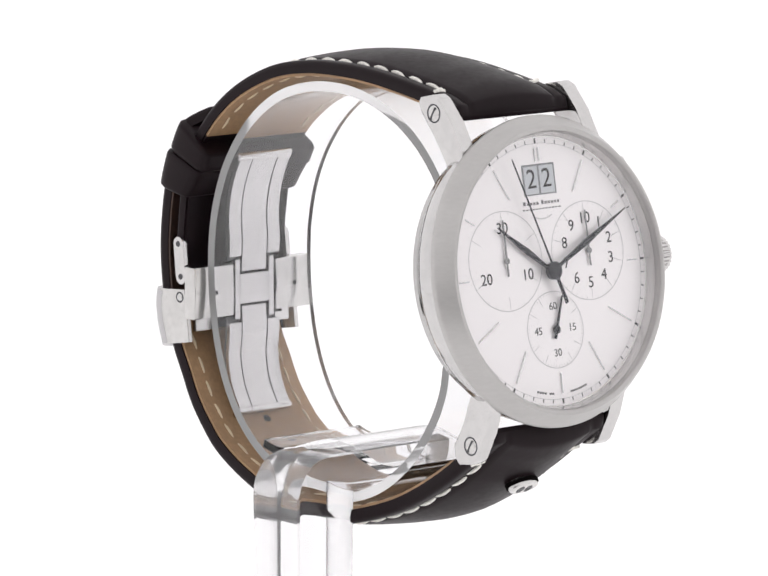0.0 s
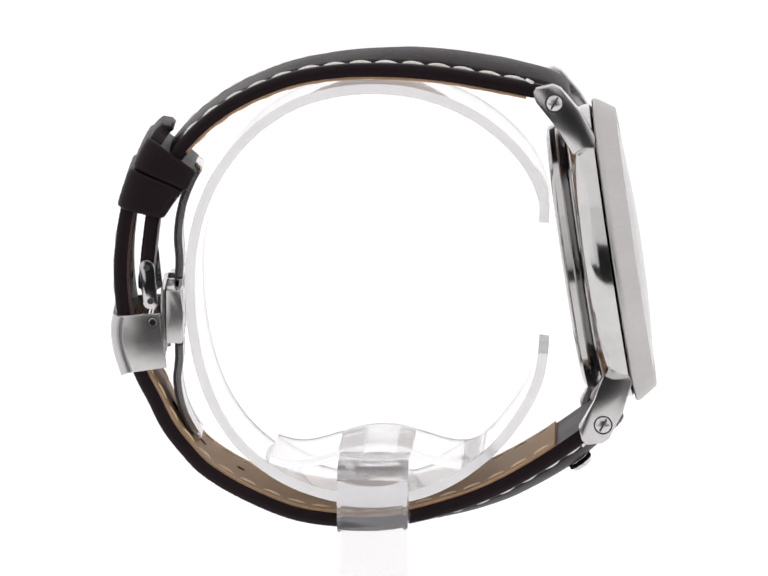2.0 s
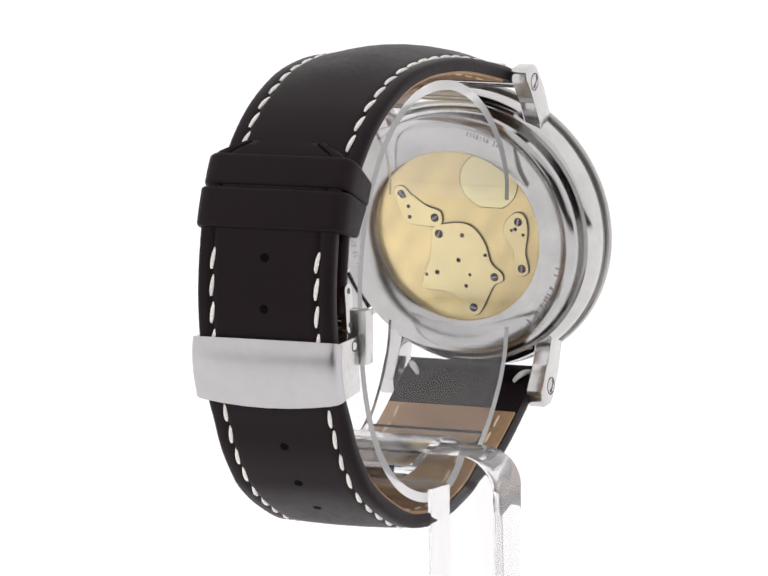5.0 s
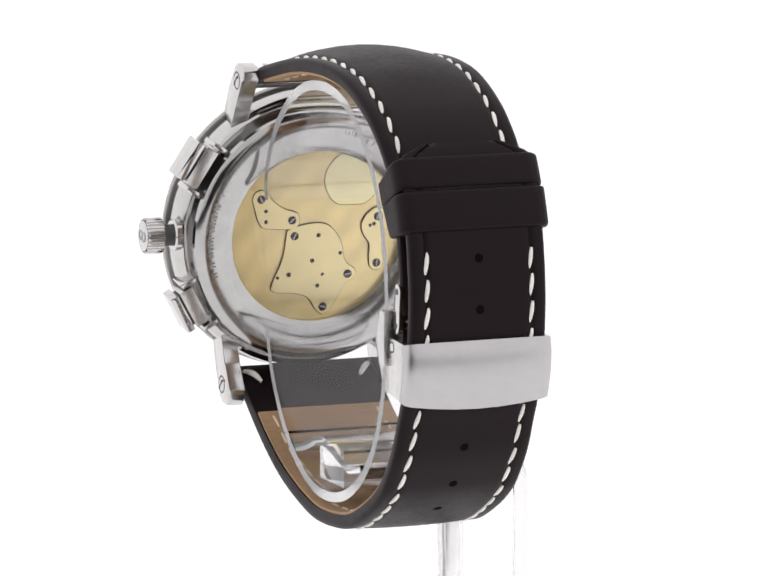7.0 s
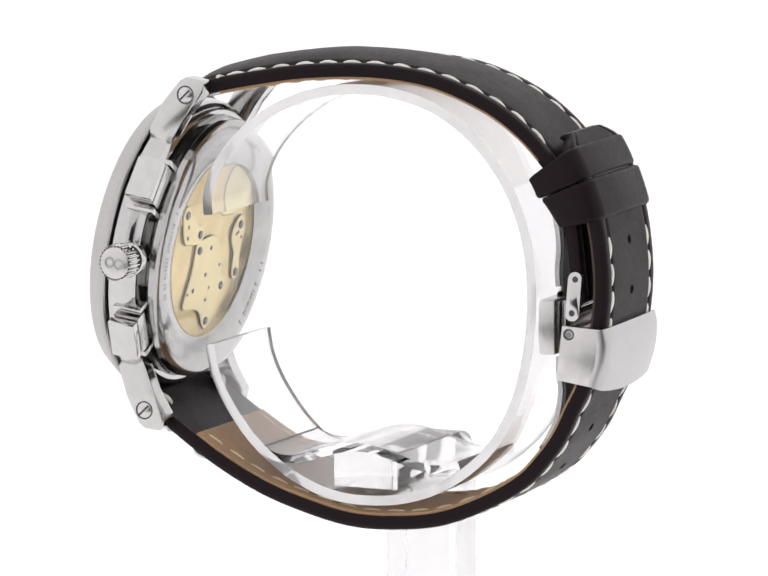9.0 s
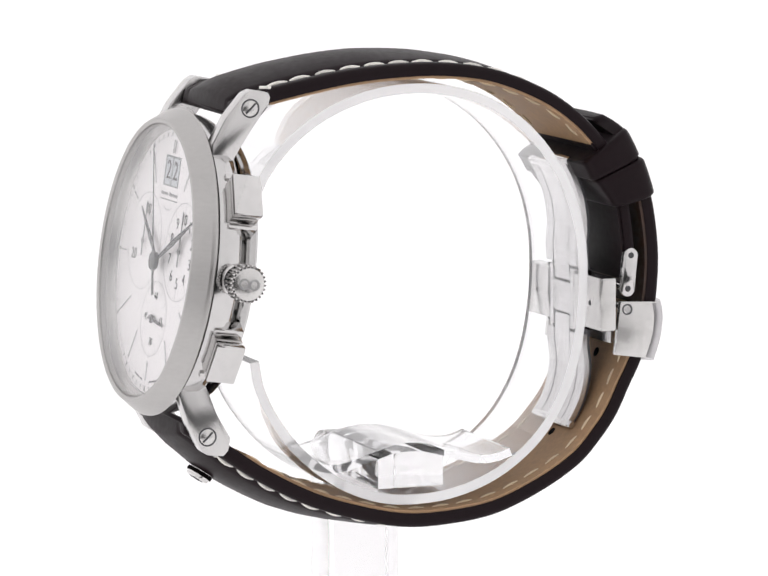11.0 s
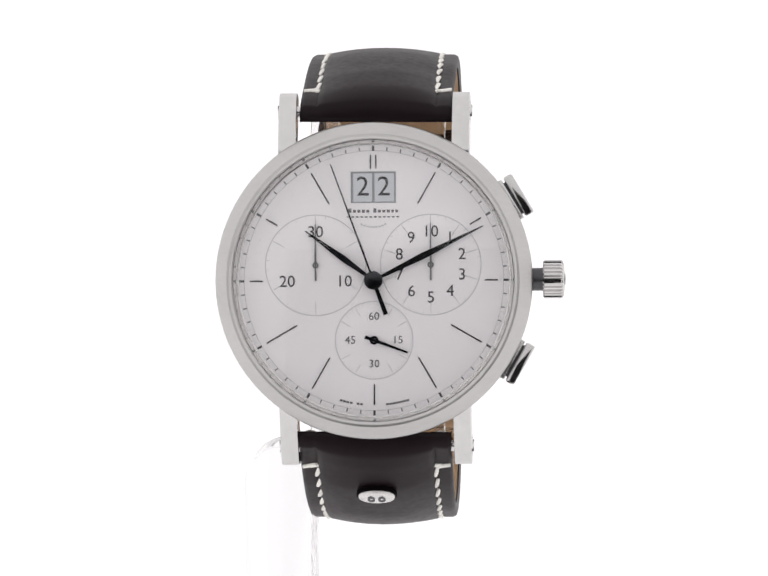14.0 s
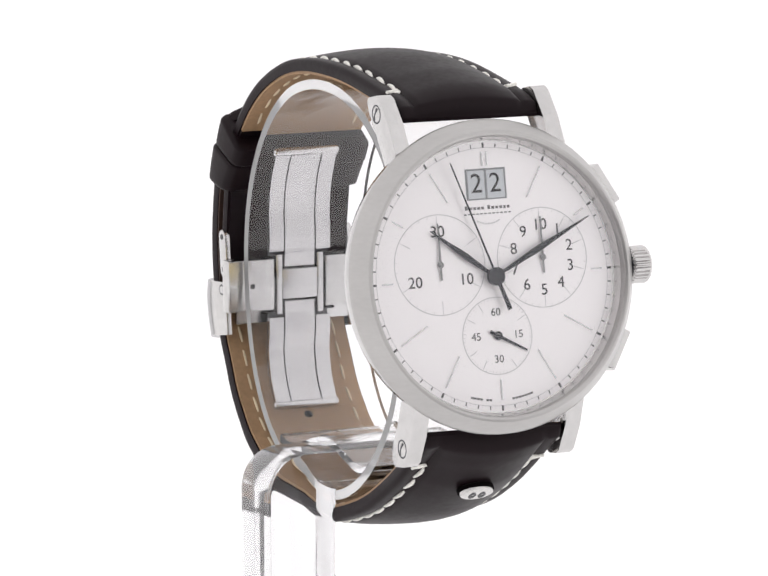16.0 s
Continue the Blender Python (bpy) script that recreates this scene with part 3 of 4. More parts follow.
        part("screw_slot", box(bmesh.new(), -0.5, 0.5, -0.1, 0.1, -6.47, -6.44, m @ Matrix.Rotation(x, 4, "Z")), ENGRAVED, plate)
    for x, y, r in ((6.6, 3.7, 0.28), (6.5, 2.1, 0.3), (-1.7, -0.2, 0.33), (-5.2, -3.0, 0.28), (-1.9, -7.8, 0.3), (2.6, -6.0, 0.36), (4.3, -6.4, 0.25), (-2.6, -6.1, 0.25),
                    (-0.9, -4.0, 0.34), (-9.6, 1.0, 0.25), (-10.2, 1.2, 0.3), (-11.4, 0.4, 0.25)):
        part("jewel_hole", lathe(bmesh.new(), [(0, -6.33), (r, -6.33), (r, -6.28), (0, -6.28)], 20, HEAD @ at(x + 1.2, y)), SCREW_DARK, plate)


TWIST = 0.045  # the clasp and the strap beside it sit a little turned


class Strap:
    """One half of the strap: an inner line (y, z) from the lug on, with a width and a thickness along it."""

    def __init__(self, pts, out, edge, crown, wide):
        self.line, self.length = spline([(0, y, z) for y, z in pts], 0.7)
        self.ns, self.edge, self.crown, self.wide = side_normals(self.line, out), edge, crown, wide

    def spot(self, s, x=0.0, off=0.0):
        """A point s millimetres along, x across, off above the inner line; with its along, across and out directions."""
        n = len(self.line) - 1
        f = min(max(s / self.length, 0), 1) * n
        i = min(int(f), n - 1)
        p, o = self.line[i].lerp(self.line[i + 1], f - i), self.ns[i].lerp(self.ns[i + 1], f - i).normalized()
        t = Vector((0, o.z, -o.y))
        return Matrix.Translation(p + o * off + Vector((self.middle(s) + x, TWIST * x * min(1.0, max(0.0, (s - 15) / 40)), 0))) @ Matrix((t, Vector((1, 0, 0)), t.cross(Vector((1, 0, 0))))).transposed().to_4x4(), o

    def middle(self, s):
        """The strap runs a little askew towards the clasp."""
        return float(np.interp(s, [0, 60], [0.5, 0.1]))

    def height(self, s, x):
        """Thickness of the strap there."""
        w, f = self.wide(s), abs(x) / self.wide(s)
        te, tc = self.edge(s), self.crown(s)
        pad = max(0.0, 1 - (abs(x) / (w * 0.80)) ** 2)
        return te + (tc - te) * pad ** 0.85 - (0.28 if 0.74 < f < 0.82 else 0)

    def body(self, s0, s1):
        bm, rows = bmesh.new(), []
        n = max(2, round((s1 - s0) / 0.7))
        cols = (-1, -0.985, -0.94, -0.87, -0.825, -0.78, -0.735, -0.68, -0.55, -0.4, -0.2, 0, 0.2, 0.4, 0.55, 0.68, 0.735, 0.78, 0.825, 0.87, 0.94, 0.985, 1)
        for k in range(n + 1):
            s = s0 + (s1 - s0) * k / n
            w = self.wide(s)
            end = min(s - s0, s1 - s)
            soft = min(1.0, 0.45 + 0.55 * math.sqrt(max(0, min(1, end / 1.2)) * (2 - max(0, min(1, end / 1.2)))))
            ring = []
            for c in cols:
                te = self.edge(s)
                h = self.height(s, c * w) * soft - (0.75 if abs(c) == 1 else 0.22 if abs(c) == 0.985 else 0) * te / 2
                m, o = self.spot(s, c * w, h)
                ring.append(bm.verts.new(m.translation))
            for c in (0.98, 0, -0.98):
                m, o = self.spot(s, c * w, 0.25)
                ring.append(bm.verts.new(m.translation))
            rows.append(ring)
        for a, b in zip(rows, rows[1:]):
            for j in range(len(a)):
                i = (j + 1) % len(a)
                bm.faces.new((a[j], a[i], b[i], b[j]))
        bm.faces.new(rows[0]), bm.faces.new(rows[-1])
        return bm

    def sheet(self, s0, s1, lo, hi, inset):
        """A thin layer under the strap."""
        bm, rows = bmesh.new(), []
        n = max(2, round((s1 - s0) / 0.8))
        for k in range(n + 1):
            s = s0 + (s1 - s0) * k / n
            w = self.wide(s) - inset
            rows.append([bm.verts.new(self.spot(s, x, h)[0].translation) for x, h in ((-w, lo), (w, lo), (w, hi), (-w, hi))])
        for a, b in zip(rows, rows[1:]):
            for j in range(4):
                bm.faces.new((a[j], a[(j + 1) % 4], b[(j + 1) % 4], b[j]))
        bm.faces.new(rows[0]), bm.faces.new(rows[-1])
        return bm


def stitch_mesh(length, r, lift):
    """One stitch: a thread that dips in at both ends."""
    bm, rows = bmesh.new(), []
    for k in range(7):
        f = k / 6 * 2 - 1
        rr = r * (1 - 0.4 * f * f)
        rows.append([bm.verts.new((f * length / 2, rr * math.cos(a) * 1.15, lift * (1 - f * f) + rr * math.sin(a))) for a in np.linspace(0, 2 * math.pi, 9)[:-1]])
    for a, b in zip(rows, rows[1:]):
        for j in range(8):
            bm.faces.new((a[j], a[(j + 1) % 8], b[(j + 1) % 8], b[j]))
    bm.faces.new(rows[0]), bm.faces.new(rows[-1])
    return bm


def stitch_row(strap, parent, s0, s1, side, inset, outer, keep={}):
    n = round((s1 - s0) / 3.6)
    rng = random.Random(int(s0 * 10) + (3 if side > 0 else 7) + (50 if outer else 0))
    for k in range(n):
        s = s0 + (s1 - s0) * (k + 0.5) / n + rng.uniform(-0.12, 0.12)
        x = side * (strap.wide(s) - inset)
        m, o = strap.spot(s, x, strap.height(s, x) + 0.02 if outer else -0.14)
        m = m @ Matrix.Rotation(rng.uniform(-0.05, 0.05) + (0.17 if outer else 0.05), 4, "Z")
        if (o.dot(m.to_3x3() @ Vector((0, 0, 1))) < 0) == outer:
            m = m @ Matrix.Rotation(math.pi, 4, "X")
        if outer not in keep:
            bm = stitch_mesh(3.0, 0.28, 0.2) if outer else stitch_mesh(2.4, 0.18, 0.08)
            keep[outer] = part("stitch", bm, THREAD if outer else LINING_THREAD, parent)
            keep[outer].matrix_basis = Matrix.Translation(m.translation * 0.001) @ m.to_3x3().to_4x4()
        else:
            again(keep[outer], parent, m)


def lerp_rows(rows):
    return lambda s: float(np.interp(s, [r[0] for r in rows], [r[1] for r in rows]))


def straps(watch):
    upper = Strap([(-26.0, 26.0), (-24.6, 26.4), (-22.0, 27.4), (-14.8, 28.9), (-8.0, 30.0), (-1.2, 30.5), (5.6, 30.4), (12.4, 29.3), (19.2, 26.6), (24.0, 23.4), (27.4, 20.0), (29.5, 17.1), (30.9, 13.0),
                   (31.8, 7.6), (32.2, 4.2), (32.5, 2.0), (32.5, 0.6)], 1, lerp_rows([(0, 2.3), (8, 2.2), (60, 1.9), (90, 1.6)]), lerp_rows([(0, 3.0), (4, 3.7), (10, 3.95), (22, 3.65), (34, 2.8), (46, 2.2), (60, 2.0), (90, 1.7)]),
                  lerp_rows([(0, 10.4), (5, 10.4), (20, 10.35), (60, 10.0), (90, 9.9)]))
    up = part("upper_strap", upper.body(0.0, upper.length), LEATHER, watch, "dark brown padded leather strap half", sharp=50)
    part("lining", upper.sheet(6.0, upper.length - 20.6, -0.12, 0.28, 0.45), LINING, up, "tan leather strap lining")
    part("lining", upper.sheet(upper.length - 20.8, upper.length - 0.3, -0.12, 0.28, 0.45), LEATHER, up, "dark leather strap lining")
    # the outer row starts with a short cross stitch near the lugs
    for side in (-1, 1):
        stitch_row(upper, up, 6.2, upper.length - 21.6, side, 2.3, True)
        stitch_row(upper, up, 8.0, upper.length - 21.6, side, 2.5, False)
    lower = Strap([(-33.0, -14.9), (-31.6, -15.6), (-28.6, -17.6), (-21.3, -22.6), (-14.2, -26.4), (-7.6, -28.7), (-1.0, -30.2), (5.2, -30.3), (12.2, -29.35), (19.0, -26.6), (24.0, -23.6), (26.6, -21.0), (29.2, -17.6),
                   (31.2, -13.6), (33.0, -10.0), (34.5, -5.0), (35.3, -0.7), (35.5, 4.6), (34.8, 10.6), (33.6, 15.0), (31.7, 19.4), (30.0, 21.9), (29.0, 22.9)], -1,
                  lerp_rows([(0, 2.3), (8, 2.3), (60, 2.2), (130, 2.0)]), lerp_rows([(0, 3.4), (4, 4.3), (10, 4.95), (20, 4.6), (32, 3.4), (42, 2.6), (60, 2.3), (130, 2.05)]),
                  lerp_rows([(0, 10.4), (5, 10.4), (20, 10.35), (60, 10.05), (110.8, 9.9), (111.4, 9.2), (112.0, 8.0), (112.7, 6.0)]))
    low = part("lower_strap", lower.body(0.0, lower.length), LEATHER, watch, "dark brown leather strap half with holes", sharp=50)
    part("lining", lower.sheet(10.5, 86.0, -0.12, 0.28, 0.45), LINING, low, "tan leather strap lining")
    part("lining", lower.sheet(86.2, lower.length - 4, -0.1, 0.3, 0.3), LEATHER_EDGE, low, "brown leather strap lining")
    for side in (-1, 1):
        stitch_row(lower, low, 7.2, 99.0, side, 2.3, True)
        stitch_row(lower, low, 11.0, 84.0, side, 2.5, False)
    # cross stitches at the padded ends
    for strap, parent, at_s in ((upper, up, 6.0), (lower, low, 7.0)):
        for side in (-1, 1):
            for dx in (1.3, 2.3):
                m, o = strap.spot(at_s, side * (strap.wide(6) - dx), strap.height(at_s, side * (strap.wide(6) - dx)) + 0.1)
                part("cross_stitch", stitch_mesh(2.0, 0.4, 0.2), THREAD, parent).matrix_basis = Matrix.Translation(m.translation * 0.001) @ (m.to_3x3() @ Matrix.Rotation(1.2, 3, "Z")).to_4x4()
    # a loose loop of thread at both inner corners of the lower end
    for side in (-1, 1):
        m, o = lower.spot(3.0, side * 8.6, -0.1)
        loop = part("thread_loop", stitch_mesh(3.2, 0.42, 0.5), THREAD, low, "pale loop of thread at the strap's corner")
        if o.dot(m.to_3x3() @ Vector((0, 0, 1))) > 0:
            m = m @ Matrix.Rotation(math.pi, 4, "X")
        loop.matrix_basis = Matrix.Translation(m.translation * 0.001) @ (m.to_3x3() @ Matrix.Rotation(side * 0.7, 3, "Z")).to_4x4()
    # holes through the lower half, their inner shade painted as near-black discs
    first = None
    for s in np.arange(58.0, 105.0, 6.6):
        m, o = lower.spot(s, 0, 0)
        m = m @ Matrix.Translation((0, 0, 0))
        bm = lathe(bmesh.new(), [(0, -0.16), (0.66, -0.16), (0.66, -0.1), (0, -0.1)], 24)
        h = lower.height(s, 0)
        merge(bm, lathe(bmesh.new(), [(0, h + 0.03), (0.6, h + 0.03), (0.68, h - 0.1), (0, h - 0.1)], 24))
        if o.dot(m.to_3x3() @ Vector((0, 0, 1))) < 0:
            m = m @ Matrix.Rotation(math.pi, 4, "X")
        ob = part("strap_hole", bm, RECESS_SHADE, low, "small punched hole")
        ob.matrix_basis = Matrix.Translation(m.translation * 0.001) @ m.to_3x3().to_4x4()
    # oval steel stud
    m, o = lower.spot(9.9, 0, lower.height(9.9, 0) + 0.45)
    if o.dot(m.to_3x3() @ Vector((0, 0, 1))) < 0:
        m = m @ Matrix.Rotation(math.pi, 4, "X")
    part("stud", lathe(bmesh.new(), [(0, -0.6), (2.5, -0.6), (2.5, 0.3), (2.42, 0.5), (2.25, 0.6), (1.6, 0.66), (0, 0.7)], 64, m @ Matrix.Diagonal((0.62, 1.0, 1, 1))), SATIN, low, "oval steel stud with a plain emblem")
    # black ring painted as the shade round the stud
    part("stud_socket", lathe(bmesh.new(), [(2.4, -0.5), (2.75, -0.5), (2.75, 0.06), (2.4, 0.06)], 64, m @ Matrix.Diagonal((0.64, 1.0, 1, 1)), closed=True), RECESS_SHADE, low)
    for s in (-1, 1):
        part("emblem_bar", lathe(bmesh.new(), [(0.2, 0.6), (0.52, 0.6), (0.52, 0.74), (0.2, 0.74)], 24, m @ at(0, s * 0.72) @ Matrix.Diagonal((1.6, 1, 1, 1)), closed=True), DARK_STEEL, low)
    # keepers round both halves
    for z0, s0, s1, grow in ((22.6, 106.75, 111.1, 0.0), (17.9, 101.2, 106.6, 0.3)):
        bm, rows = bmesh.new(), []
        for k in range(13):
            s = s0 + (s1 - s0) * (0, 0.02, 0.05, 0.1, 0.18, 0.3, 0.5, 0.7, 0.82, 0.9, 0.95, 0.98, 1)[k]
            m, o = lower.spot(s, 0, 0)
            p = m.translation
            puff = 0.2 - 0.5 * max(0.0, 1 - min(s - s0, s1 - s) / 0.45) ** 2
            low_side = -5.9 if grow == 0 else -5.4 + 1.4 * (s1 - s) / (s1 - s0)
            w, hi, lo = 10.75 + grow * 0.5 + puff * 0.4, 2.15 + grow + puff, low_side - puff * 0.5
            ring = []
            half = ((w - 2.2, hi), (w - 1.1, hi - 0.2), (w - 0.4, hi - 0.75), (w - 0.08, hi - 1.5), (w, hi - 2.4), (w, lo + 1.2), (w - 0.4, lo + 0.3), (w - 1.3, lo))
            around = [(-x, h) for x, h in half[:1]] + list(half) + [(-x, h) for x, h in reversed(half[1:])]
            inner = []
            for x, h in around:
                ring.append(bm.verts.new(p + o * h + Vector((x - 0.1, TWIST * x, 0))))
                inner.append(bm.verts.new(p + o * (h + (0.7 if h < (hi + lo) / 2 else -0.7)) + Vector((x * (1 - 0.75 / w) - 0.1, TWIST * x, 0))))
            rows.append((ring, inner))
        for (a, c), (b, d) in zip(rows, rows[1:]):
            for j in range(len(a)):
                i = (j + 1) % len(a)
                bm.faces.new((a[j], a[i], b[i], b[j]))
        for a, c in (rows[0], rows[-1]):
            for j in range(len(a)):
                bm.faces.new((a[j], a[(j + 1) % len(a)], c[(j + 1) % len(a)], c[j]))
            bm.faces.new(c)
        part("keeper_loop", bm, LEATHER, watch, "dark brown leather strap keeper", sharp=62)
    return upper, lower


def clasp(watch):
    """The folding clasp: a cover on the outside, links, two butterfly leaves and a block with release tabs."""
    xc = 0.15
    bm = bmesh.new()
    yz = Matrix(((0, 0, 1, 0), (1, 0, 0, 0), (0, 1, 0, 0), (0, 0, 0, 1)))
    line, _ = spline([(0, 37.9, -2.3), (0, 38.25, -4.0), (0, 38.2, -6.0), (0, 37.8, -8.2), (0, 36.9, -10.9)], 0.5)
    ns = side_normals(line, 1)
    cols = [(s * f * 10.9, d) for s, fs in ((-1, (1, 0.99, 0.965, 0.92, 0.85, 0.6, 0.3, 0)), (1, (0.3, 0.6, 0.85, 0.92, 0.965, 0.99, 1))) for f, d in [(f, {1: 1.5, 0.99: 0.75, 0.965: 0.3, 0.92: 0.08}.get(f, 0.0)) for f in fs]]
    skins = []
    for depth in (0.0, 0.8):
        skins.append([[bm.verts.new((xc + x * (1 - depth * 0.07), q.y + n.y * -(d + depth + 0.25 * (x / 11) ** 2), q.z - 1.0 * (k / len(line)) ** 2 * (1 - (x / 11.1) ** 2) + n.z * -(d + depth + 0.25 * (x / 11) ** 2))) for x, d in cols]
                      for k, (q, n) in enumerate(zip(line, ns))])
    for skin in skins:
        for a, b in zip(skin, skin[1:]):
            for j in range(len(cols) - 1):
                bm.faces.new((a[j], a[j + 1], b[j + 1], b[j]))
    for j in range(len(cols) - 1):
        for k in (0, -1):
            bm.faces.new((skins[0][k][j], skins[0][k][j + 1], skins[1][k][j + 1], skins[1][k][j]))
    for k in range(len(line) - 1):
        for j in (0, -1):
            bm.faces.new((skins[0][k][j], skins[0][k + 1][j], skins[1][k + 1][j], skins[1][k][j]))
    cover = part("clasp_cover", bm, COVER_STEEL, watch, "polished curved steel clasp cover", sharp=60)
    for s in (-1, 1):
        a, b = sorted((xc + s * 9.95, xc + s * 10.75))
        part("cover_side", prism(bmesh.new(), [(31.2, -2.2), (36.8, -2.5), (37.1, -4.5), (36.7, -7.8), (35.8, -10.6), (30.3, -9.8)], a, b, yz, bevel=0.15), SATIN, cover)
        m = Matrix.Translation((xc + s * 10.75, 32.2, -3.4)) @ Matrix.Rotation(s * math.pi / 2, 4, "Y")
        part("hinge_pin", lathe(bmesh.new(), [(0, 0.1), (0.5, 0.1), (0.6, 0.0), (0.6, -0.2), (0, -0.2)], 20, m), STEEL, cover)
        part("pin_rim", lathe(bmesh.new(), [(0.6, 0.03), (0.8, 0.03), (0.8, -0.1), (0.6, -0.1)], 20, m, closed=True), DARK_STEEL, cover)
        o = [(33.0 + 1.05 * math.cos(t), 4.2 + 1.05 * math.sin(t)) for t in np.linspace(0, math.pi, 9)] + [(32.5 + 1.05 * math.cos(t), -0.6 + 1.05 * math.sin(t)) for t in np.linspace(math.pi, 2 * math.pi, 9)]
        link = part("link_plate", prism(bmesh.new(), o, *sorted((xc + s * 9.5, xc + s * 10.3)), yz, bevel=0.1), STEEL, cover, "small steel link plate with two pins")
        for y, z in ((33.0, 4.2), (32.5, -0.5)):
            mm = Matrix.Translation((xc + s * 10.3, y, z)) @ Matrix.Rotation(s * math.pi / 2, 4, "Y")
            part("link_pin", lathe(bmesh.new(), [(0, 0.08), (0.4, 0.08), (0.5, -0.1), (0, -0.1)], 16, mm), DARK_STEEL, cover)
    for z in (4.2, -0.5, -3.4):
        bm = lathe(bmesh.new(), [(0, -9.7), (0.55, -9.7), (0.55, 9.7), (0, 9.7)], 16, Matrix.Translation((xc, 32.7, z)) @ Matrix.Rotation(math.pi / 2, 4, "Y"))
        part("cross_pin", bm, STEEL, cover)
    # butterfly leaves, seen from inside the loop; they sit a hair askew
    xc = 0.0
    up = [(28.6, 0.0), (28.45, 2.3), (28.3, 4.6), (28.5, 8.0), (28.0, 11.8), (26.8, 15.2), (25.6, 17.4)]
    dn = [(28.6, -5.2), (28.5, -7.5), (28.5, -9.5), (28.8, -12.5), (28.2, -16.0), (27.2, -18.4), (26.0, -20.4)]
    for line, label in ((up, "upper"), (dn, "lower")):
        # dark ribbon behind the rails paints the shade in the gaps between them
        leaf = part("clasp_leaf", ribbon(bmesh.new(), [(y + 0.6, z) for y, z in line], xc - 4.8, xc + 4.8, 0.4), DARK_STEEL, watch, "polished, dark-backed folding " + label + " clasp leaf")
        part("centre_rail", ribbon(bmesh.new(), line, xc - 2.4, xc + 2.4, 0.65, bevel=0.12), CLASP_STEEL, leaf)
        for s in (-1, 1):
            a, b = sorted((xc + s * 2.62, xc + s * 4.95))
            part("side_rail", ribbon(bmesh.new(), line[1:], a, b, 0.7, bevel=0.15), CLASP_STEEL, leaf)
        y, z = line[-1]
        part("end_pin", lathe(bmesh.new(), [(0, -5.3), (0.4, -5.3), (0.62, -5.1), (0.7, -4.6), (0.7, 4.6), (0.62, 5.1), (0.4, 5.3), (0, 5.3)], 20, Matrix.Translation((xc, y + 0.3, z)) @ Matrix.Rotation(math.pi / 2, 4, "Y")), STEEL, leaf)
    # middle block shaped like a lying H, with a tab on both sides
    block = empty("clasp_block", watch)
    tagged(block, label="satin steel clasp block with release tabs")
    part("cross_bar", prism(bmesh.new(), [(28.1, -4.8), (28.1, -0.4), (30.4, -0.4), (30.4, -4.8)], xc - 2.85, xc + 2.85, yz, bevel=0.12), CLASP_STEEL, block)
    # black plates behind the block put shade into the gaps round its bars and tabs
    part("bar_recess", box(bmesh.new(), xc - 2.8, xc + 2.8, 29.35, 29.6, -6.4, 1.4), RECESS_SHADE, block)
    for s in (-1, 1):
        a, b = sorted((xc + s * 2.85, xc + s * 3.85))
        part("side_bar", prism(bmesh.new(), [(28.08, -7.0), (28.08, 1.8), (30.4, 1.8), (30.4, -7.0)], a, b, yz, bevel=0.15), CLASP_STEEL, block)
        part("bar_recess", box(bmesh.new(), *sorted((xc + s * 3.85, xc + s * 5.9)), 28.7, 29.1, -6.75, 1.65), RECESS_SHADE, block)
        a, b = sorted((xc + s * 4.2, xc + s * 11.4))
        bm = prism(bmesh.new(), [(28.0, -6.3), (27.9, -2.4), (28.0, 1.25), (30.3, 1.25), (30.3, -6.3)], a, b, yz, bevel=0.3)
        part("release_tab", bm, SATIN, block, "curved steel release tab")
        # dark disc painted as the shade inside the dimple
        part("tab_dimple", lathe(bmesh.new(), [(0, -0.04), (0.35, -0.04), (0.35, 0.05), (0, 0.05)], 16, Matrix.Translation((xc + s * 7.8, 27.9, -2.6)) @ Matrix.Rotation(math.pi / 2, 4, "X")), DARK_STEEL, block)
    part("inner_plate", box(bmesh.new(), xc - 9.0, xc + 9.0, 30.5, 31.1, -8.4, 1.0, bevel=0.1), CLASP_STEEL, block, "satin steel plate behind the clasp block")
    for ob in [o for o in watch.children if o.name.split(".")[0] in ("clasp_cover", "clasp_leaf", "clasp_block")]:
        for piece in (ob, *ob.children_recursive):
            if piece.data:
                piece.data.transform(Matrix(((1, 0, 0, 0), (TWIST, 1, 0, 0), (0, 0, 1, 0), (0, 0, 0, 1))))


def wristwatch():
    watch = tagged(empty("wristwatch"), "steel chronograph wristwatch with brown stitched strap, on an acrylic holder", "watch")
    watch_case(watch)
    dial_face(watch)
    seconds = pointers(watch)
    movement(watch)
    straps(watch)
    clasp(watch)
    return watch, seconds


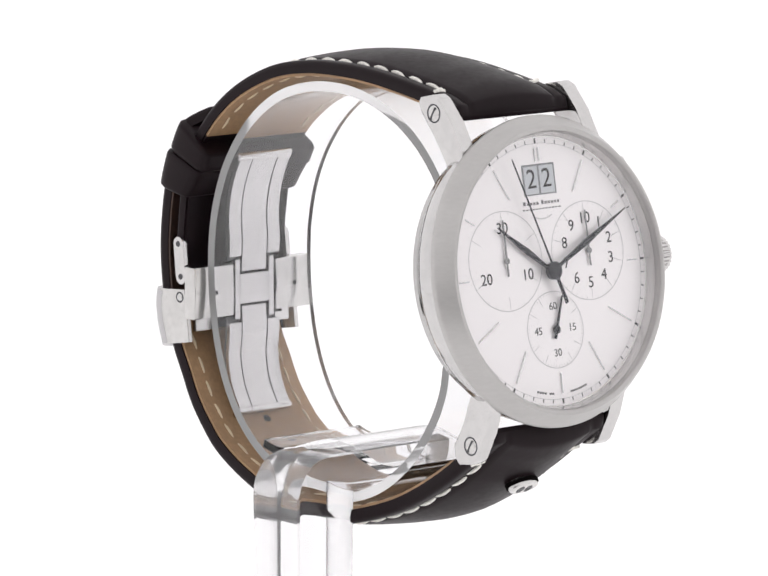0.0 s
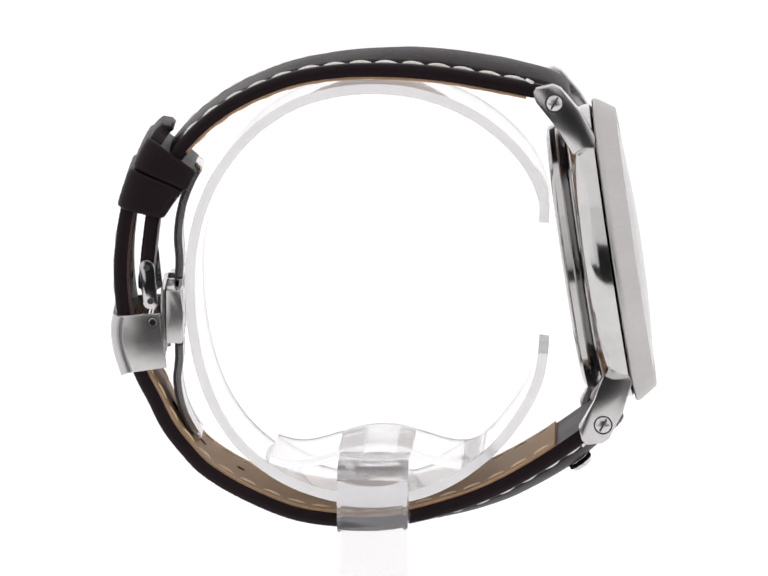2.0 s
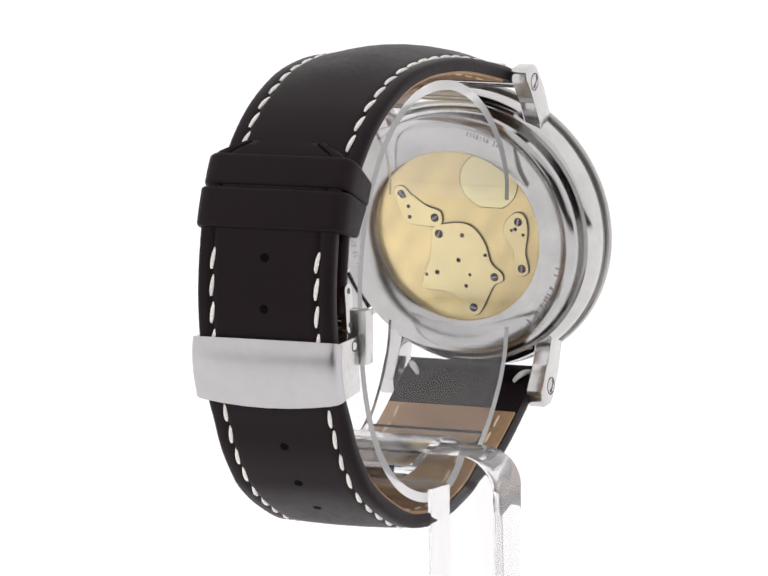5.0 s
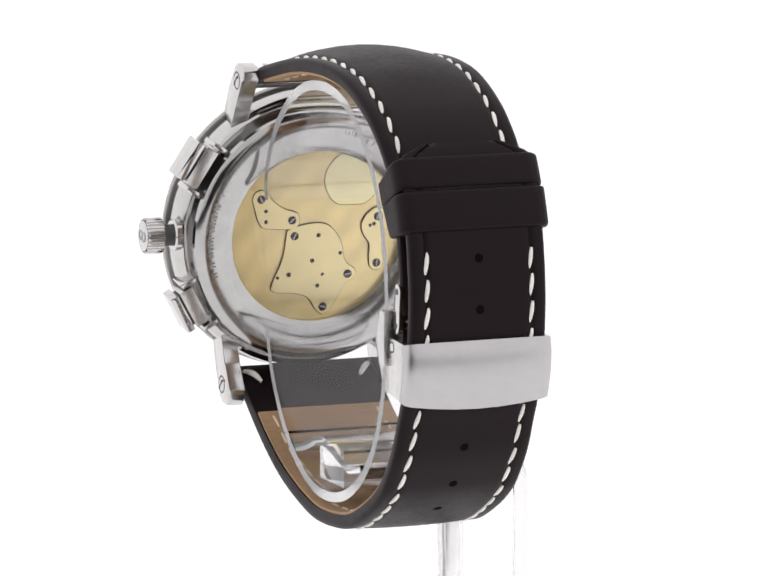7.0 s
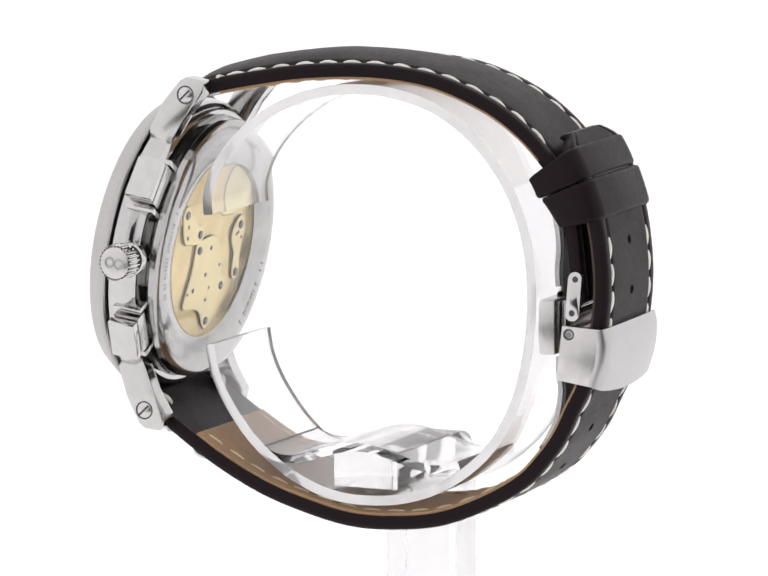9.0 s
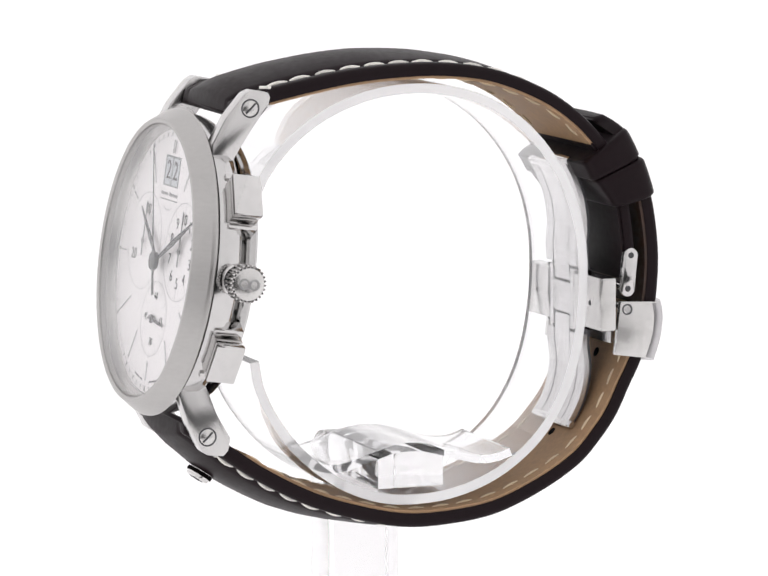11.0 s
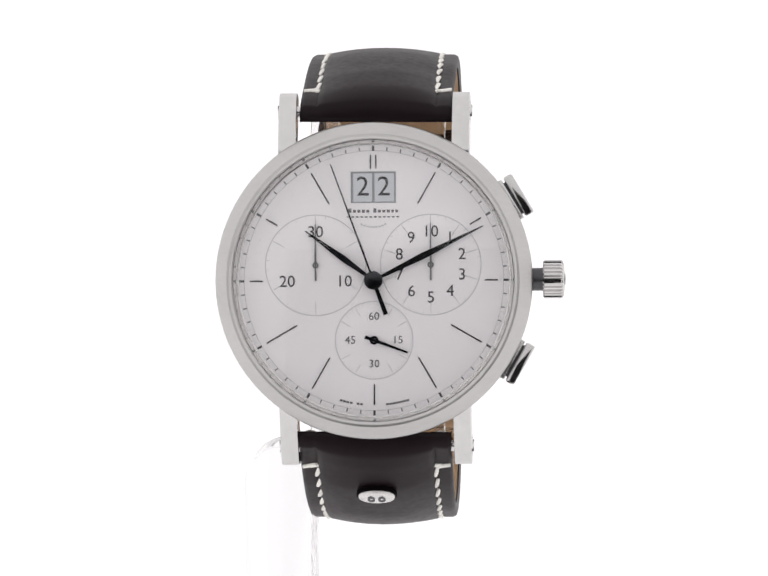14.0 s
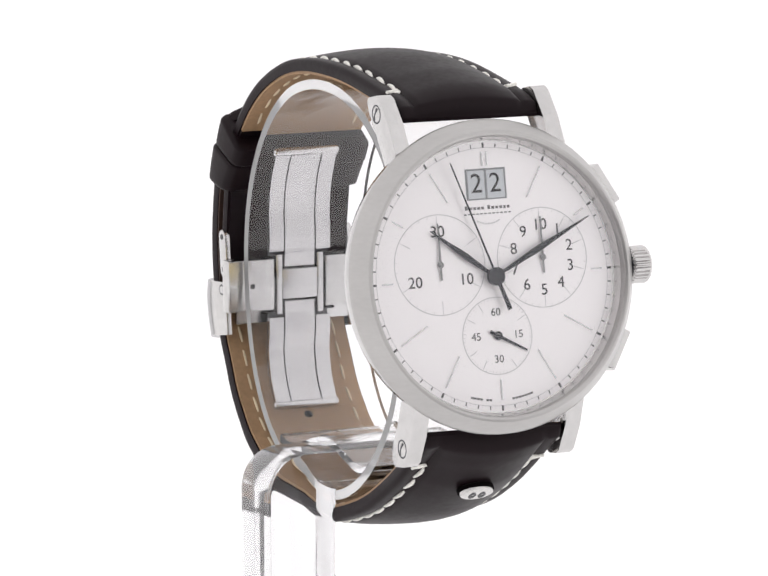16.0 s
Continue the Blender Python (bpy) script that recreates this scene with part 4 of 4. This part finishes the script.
def watch_stand():
    stand = tagged(empty("watch_stand"), "clear acrylic watch holder, square leg with a round cuff", "stand")
    ring = [(-22.7, 10.4), (-22.7, 13.5), (-20.8, 18.0), (-17.0, 22.4), (-12.0, 25.9), (-6.0, 28.2), (0.0, 29.0), (6.0, 28.6), (12.0, 26.8), (17.5, 23.2), (21.8, 18.3),
            (24.6, 13.0), (26.2, 7.0), (26.6, 1.0), (26.2, -5.0), (25.0, -11.0), (22.8, -16.5), (19.3, -21.4), (14.0, -25.5), (8.0, -27.9), (2.0, -28.7), (-4.0, -28.2),
            (-10.0, -25.8), (-15.5, -21.6), (-19.5, -16.6), (-21.8, -12.0), (-22.6, -8.0)]
    cuff = part("cuff", ribbon(bmesh.new(), ring, -9.0, 9.4, 1.4, step=1.2, bevel=0.25), ACRYLIC, stand, "open round cuff of clear acrylic")
    hump = [(15.6, -22.9), (13.2, -23.6), (10.5, -23.6), (7.0, -22.7), (4.0, -21.8), (1.0, -21.3), (-2.0, -21.5), (-5.6, -22.5), (-9.0, -23.5), (-12.0, -23.6), (-14.6, -22.6)]
    saddle = part("saddle", ribbon(bmesh.new(), hump, -8.9, 9.3, 1.2, step=1.0, bevel=0.25), ACRYLIC, stand, "wavy saddle strip of clear acrylic")
    cuff.visible_shadow = saddle.visible_shadow = False
    cuff.data.materials.append(ACRYLIC_EDGE)  # the cut sides are a little dull
    for f in cuff.data.polygons:
        f.material_index = 1 if abs(f.normal.x) > 0.5 else 0
    arc = lambda cx, cz, r, a0, a1: [(cx + r * math.cos(radians(a)), cz + r * math.sin(radians(a))) for a in np.linspace(a0, a1, 12)]
    low = -UP * 1000
    outline = [(8.2, -22.1)] + arc(-14.0, -27.6, 5.5, 90, 180) + [(-19.5, low), (-10.0, low), (-10.0, -27.2), (8.2, -27.2)]
    m = Matrix(((1, 0, 0, 0), (0, 0, -1, 0), (0, 1, 0, 0), (0, 0, 0, 1)))
    bm = prism(bmesh.new(), outline, -5.8, 4.0, m)
    uprights = [e for e in bm.edges if abs(e.verts[0].co.z - e.verts[1].co.z) > 50]
    bmesh.ops.bevel(bm, geom=uprights, offset=0.6, segments=1, profile=0.5, affect="EDGES")
    es = [e for e in bm.edges if len(e.link_faces) == 2 and e.calc_face_angle(0) > 0.9]
    bmesh.ops.bevel(bm, geom=es, offset=0.15, segments=2, profile=0.6, affect="EDGES")
    bracket = part("bracket", bm, ACRYLIC_THICK, stand, "thick clear acrylic bracket, arm and leg", sharp=20)
    bracket.visible_shadow = False
    bracket.data.materials.append(ACRYLIC_CUT)  # the slab's sawn outline is a little hazy, its two faces are polished
    for f in bracket.data.polygons:
        f.material_index = 0 if abs(f.normal.y) > 0.9 else 1
    return stand


setting()
watch, seconds = wristwatch()
stand = watch_stand()


def motions():
    steady = [0.0, 0.5, 1.0, 1.5, 2.0, 2.5, 3.0, 3.9, 4.6, 5.5, 6.0, 6.5, 7.0, 7.5, 8.0, 8.9, 9.6, 10.5, 11.0, 11.5, 12.0, 12.5]
    lag = {3.9: -0.3, 4.6: -0.6, 5.5: -0.9, 6.0: -0.75, 6.5: -0.55, 7.0: -0.35, 7.5: -0.15}
    turns = [(t, -317.6 + 22.7 * t - 0.0115 * t * t + lag.get(t, 0.0)) for t in steady]  # the turntable runs almost evenly, then slows down
    turns += [(13.0, -24.3), (13.5, -13.45), (14.0, -2.95), (14.5, 7.53), (15.0, 16.14), (15.5, 22.27), (16.0, 25.93)]
    for thing in (watch, stand):
        walk(thing, [(t, pose(0, 0, UP, 0, 0, a)) for t, a in turns])
    hub = Matrix.Translation((HEAD @ Vector((0, -8.05, 0))) * 0.001) @ HEAD.to_3x3().to_4x4()
    walk(seconds, [(t, hub @ turn(a)) for t, a in ((0.0, 20.0), (4.0, 48.0), (8.0, 76.0), (11.5, 99.0), (14.2, 111.0), (16.0, 118.0))])


motions()
